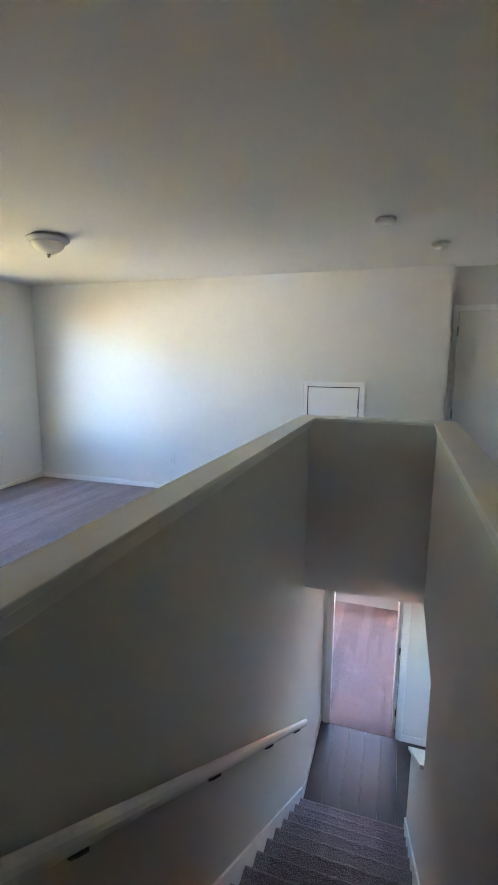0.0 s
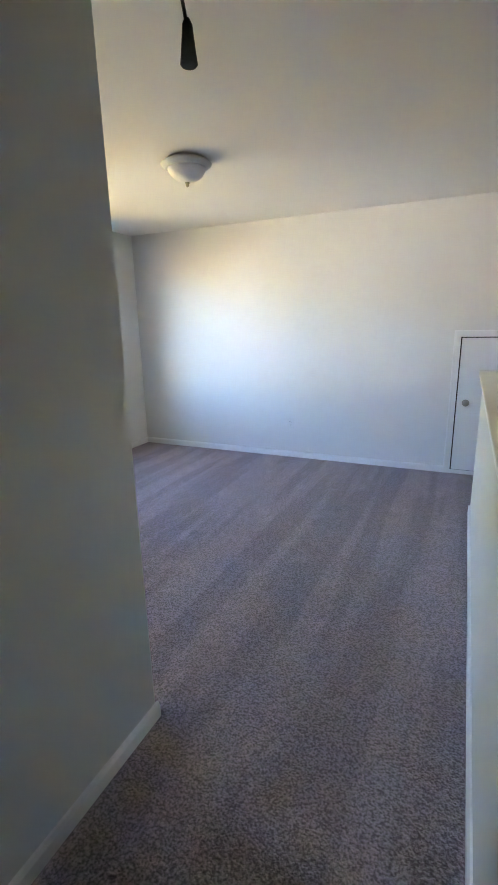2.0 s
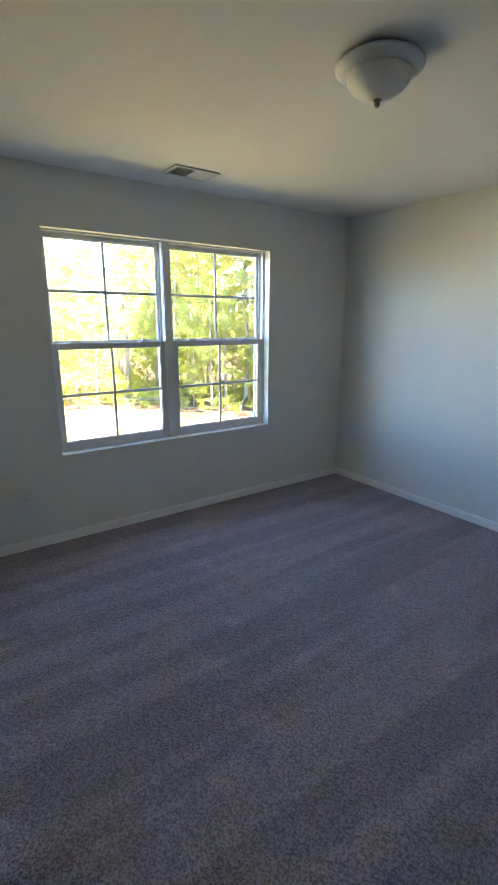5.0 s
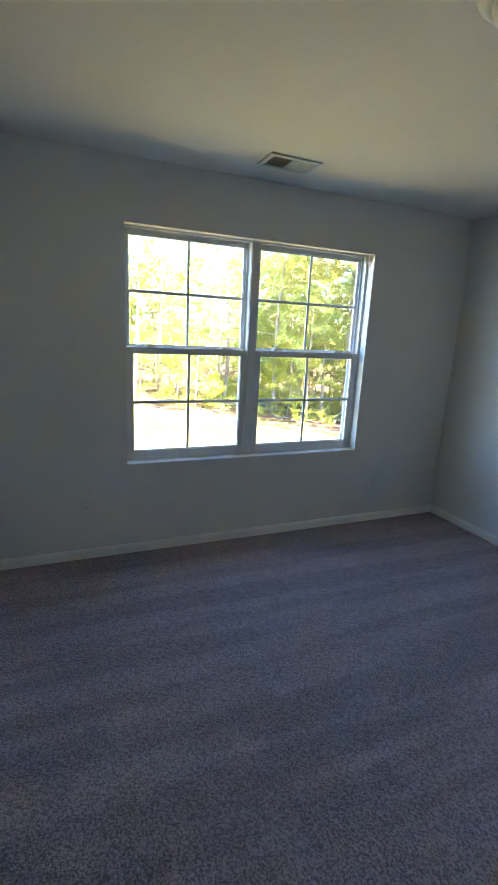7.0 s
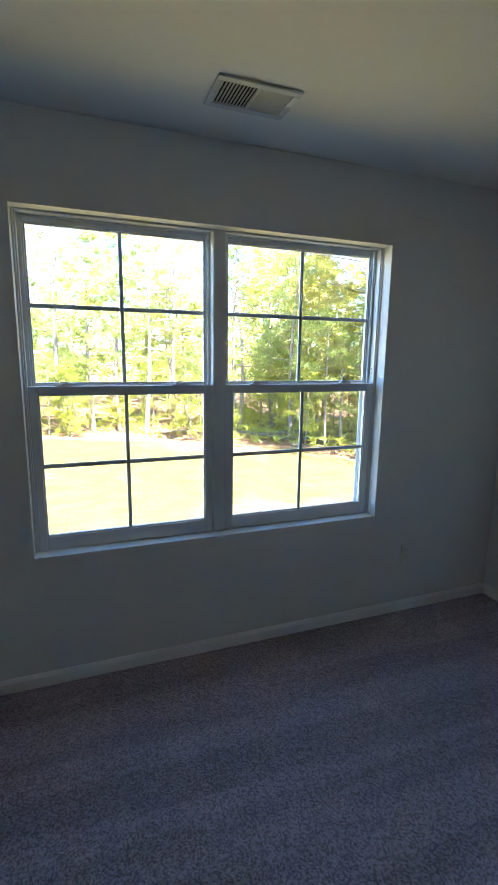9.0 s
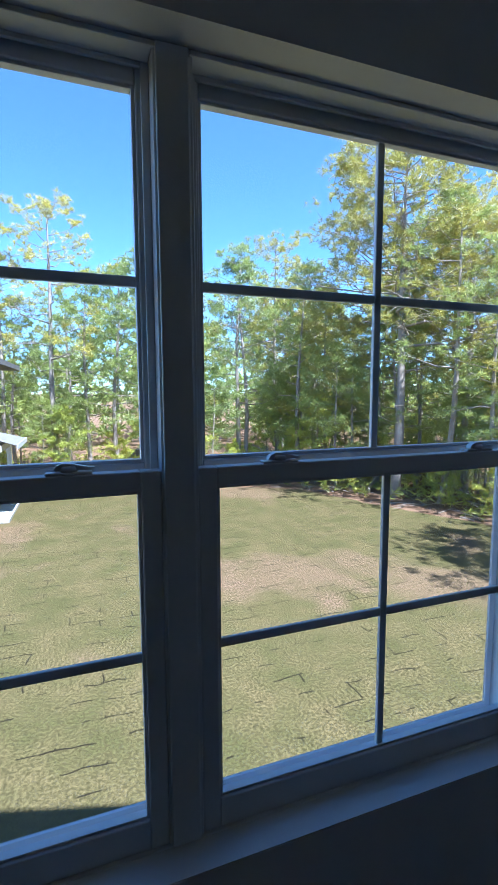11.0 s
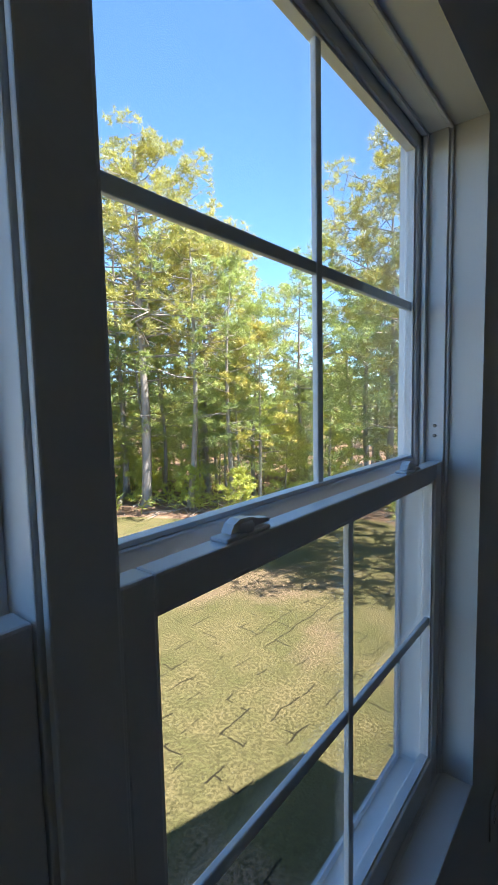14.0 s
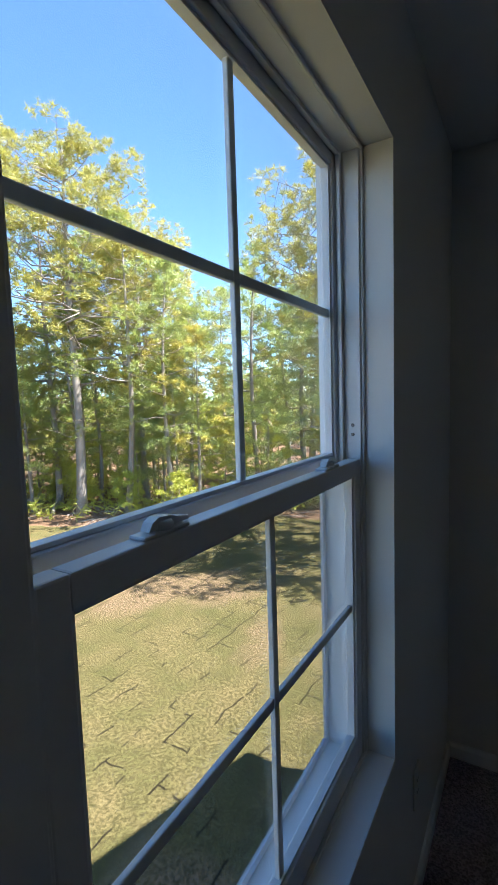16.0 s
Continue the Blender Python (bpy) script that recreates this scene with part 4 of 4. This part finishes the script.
for q in range(420):
    i = int(rng.integers(2, len(EDGE) - 3))
    p = path_edge[i].lerp(path_edge[i + 1], rng.random())
    away = (p - Vector((2, -4))).normalized()
    p = p + away * (0.3 + 5 * rng.random())
    a, L, zz = rng.random() * 6.28, 0.4 + 1.3 * rng.random(), 0.02 + 0.5 * rng.random() ** 2
    d = Vector((math.cos(a), math.sin(a), 0)) * L
    u = Vector((-math.sin(a), math.cos(a), 0)) * 0.02
    b0 = Vector((p.x, p.y, GROUND - 0.02))
    t0 = b0 + d + Vector((0, 0, zz))
    vs = [bm.verts.new(b0 + u), bm.verts.new(b0 - u), bm.verts.new(b0 + Vector((0, 0, 0.04))), bm.verts.new(t0)]
    for tri in ((0, 1, 3), (1, 2, 3), (2, 0, 3), (0, 2, 1)):
        bm.faces.new([vs[k] for k in tri])
tagged(new("brushwood", mesh_of("brushwood", bm, WOOD)), "scattered dead twigs and branches on the litter", "brushwood", kind="stuff")

# neighbouring house with its back porch
nb = thing("neighbour_house", (0, 0, GROUND), "white-sided neighbouring house with grey shingle porch roof", "house")
part("wall", boxes((-17.0, -16, 0, -14.9, -5.1, 5.6), (-24, -16, 0, -17.0, -7.6, 5.6)), SIDING, nb, "white lap siding wall")
for k in range(30):
    part("siding_board", extrude_profile([(-14.9, 0.25 + k * 0.178), (-14.885, 0.25 + k * 0.178), (-14.9, 0.25 + k * 0.178 + 0.176)], -16, -5.085, lambda u, v, w: (u, w, v)), SIDING, nb)
part("porch_slab", boxes((-19.9, -9, -0.1, -17.0, -4.5, 0.1), bevel=0.01), CONCRETE, nb, "pale concrete porch slab")
part("porch_post", boxes((-19.56, -4.80, 0.1, -19.40, -4.64, 2.5), bevel=0.01), SIDING, nb, "square white porch post")
part("porch_beam", boxes((-19.6, -9, 2.5, -19.36, -4.6, 2.72), (-19.36, -4.82, 2.5, -17.0, -4.62, 2.72), bevel=0.005), SIDING, nb)
bm = bmesh.new()
vs = [bm.verts.new(p) for p in ((-19.95, -4.15, 2.72), (-17.0, -4.15, 2.72), (-17.0, -7.6, 3.9), (-19.95, -9, 2.72), (-18.4, -7.2, 3.75), (-19.95, -4.15, 2.62), (-17.0, -4.15, 2.62), (-19.95, -9, 2.62))]
for q in ((0, 1, 2, 4), (0, 4, 3), (0, 5, 6, 1), (0, 3, 7, 5)):
    bm.faces.new([vs[k] for k in q])
part("porch_roof", bm, SHINGLE, nb, "grey shingled hip roof of the porch")
part("fascia", boxes((-19.97, -4.13, 2.56, -16.98, -4.11, 2.74), (-19.99, -9, 2.56, -19.97, -4.11, 2.74)), SIDING, nb, "white fascia")
part("roof", boxes((-24.3, -16.4, 5.6, -14.5, -4.7, 5.8)), SHINGLE, nb)

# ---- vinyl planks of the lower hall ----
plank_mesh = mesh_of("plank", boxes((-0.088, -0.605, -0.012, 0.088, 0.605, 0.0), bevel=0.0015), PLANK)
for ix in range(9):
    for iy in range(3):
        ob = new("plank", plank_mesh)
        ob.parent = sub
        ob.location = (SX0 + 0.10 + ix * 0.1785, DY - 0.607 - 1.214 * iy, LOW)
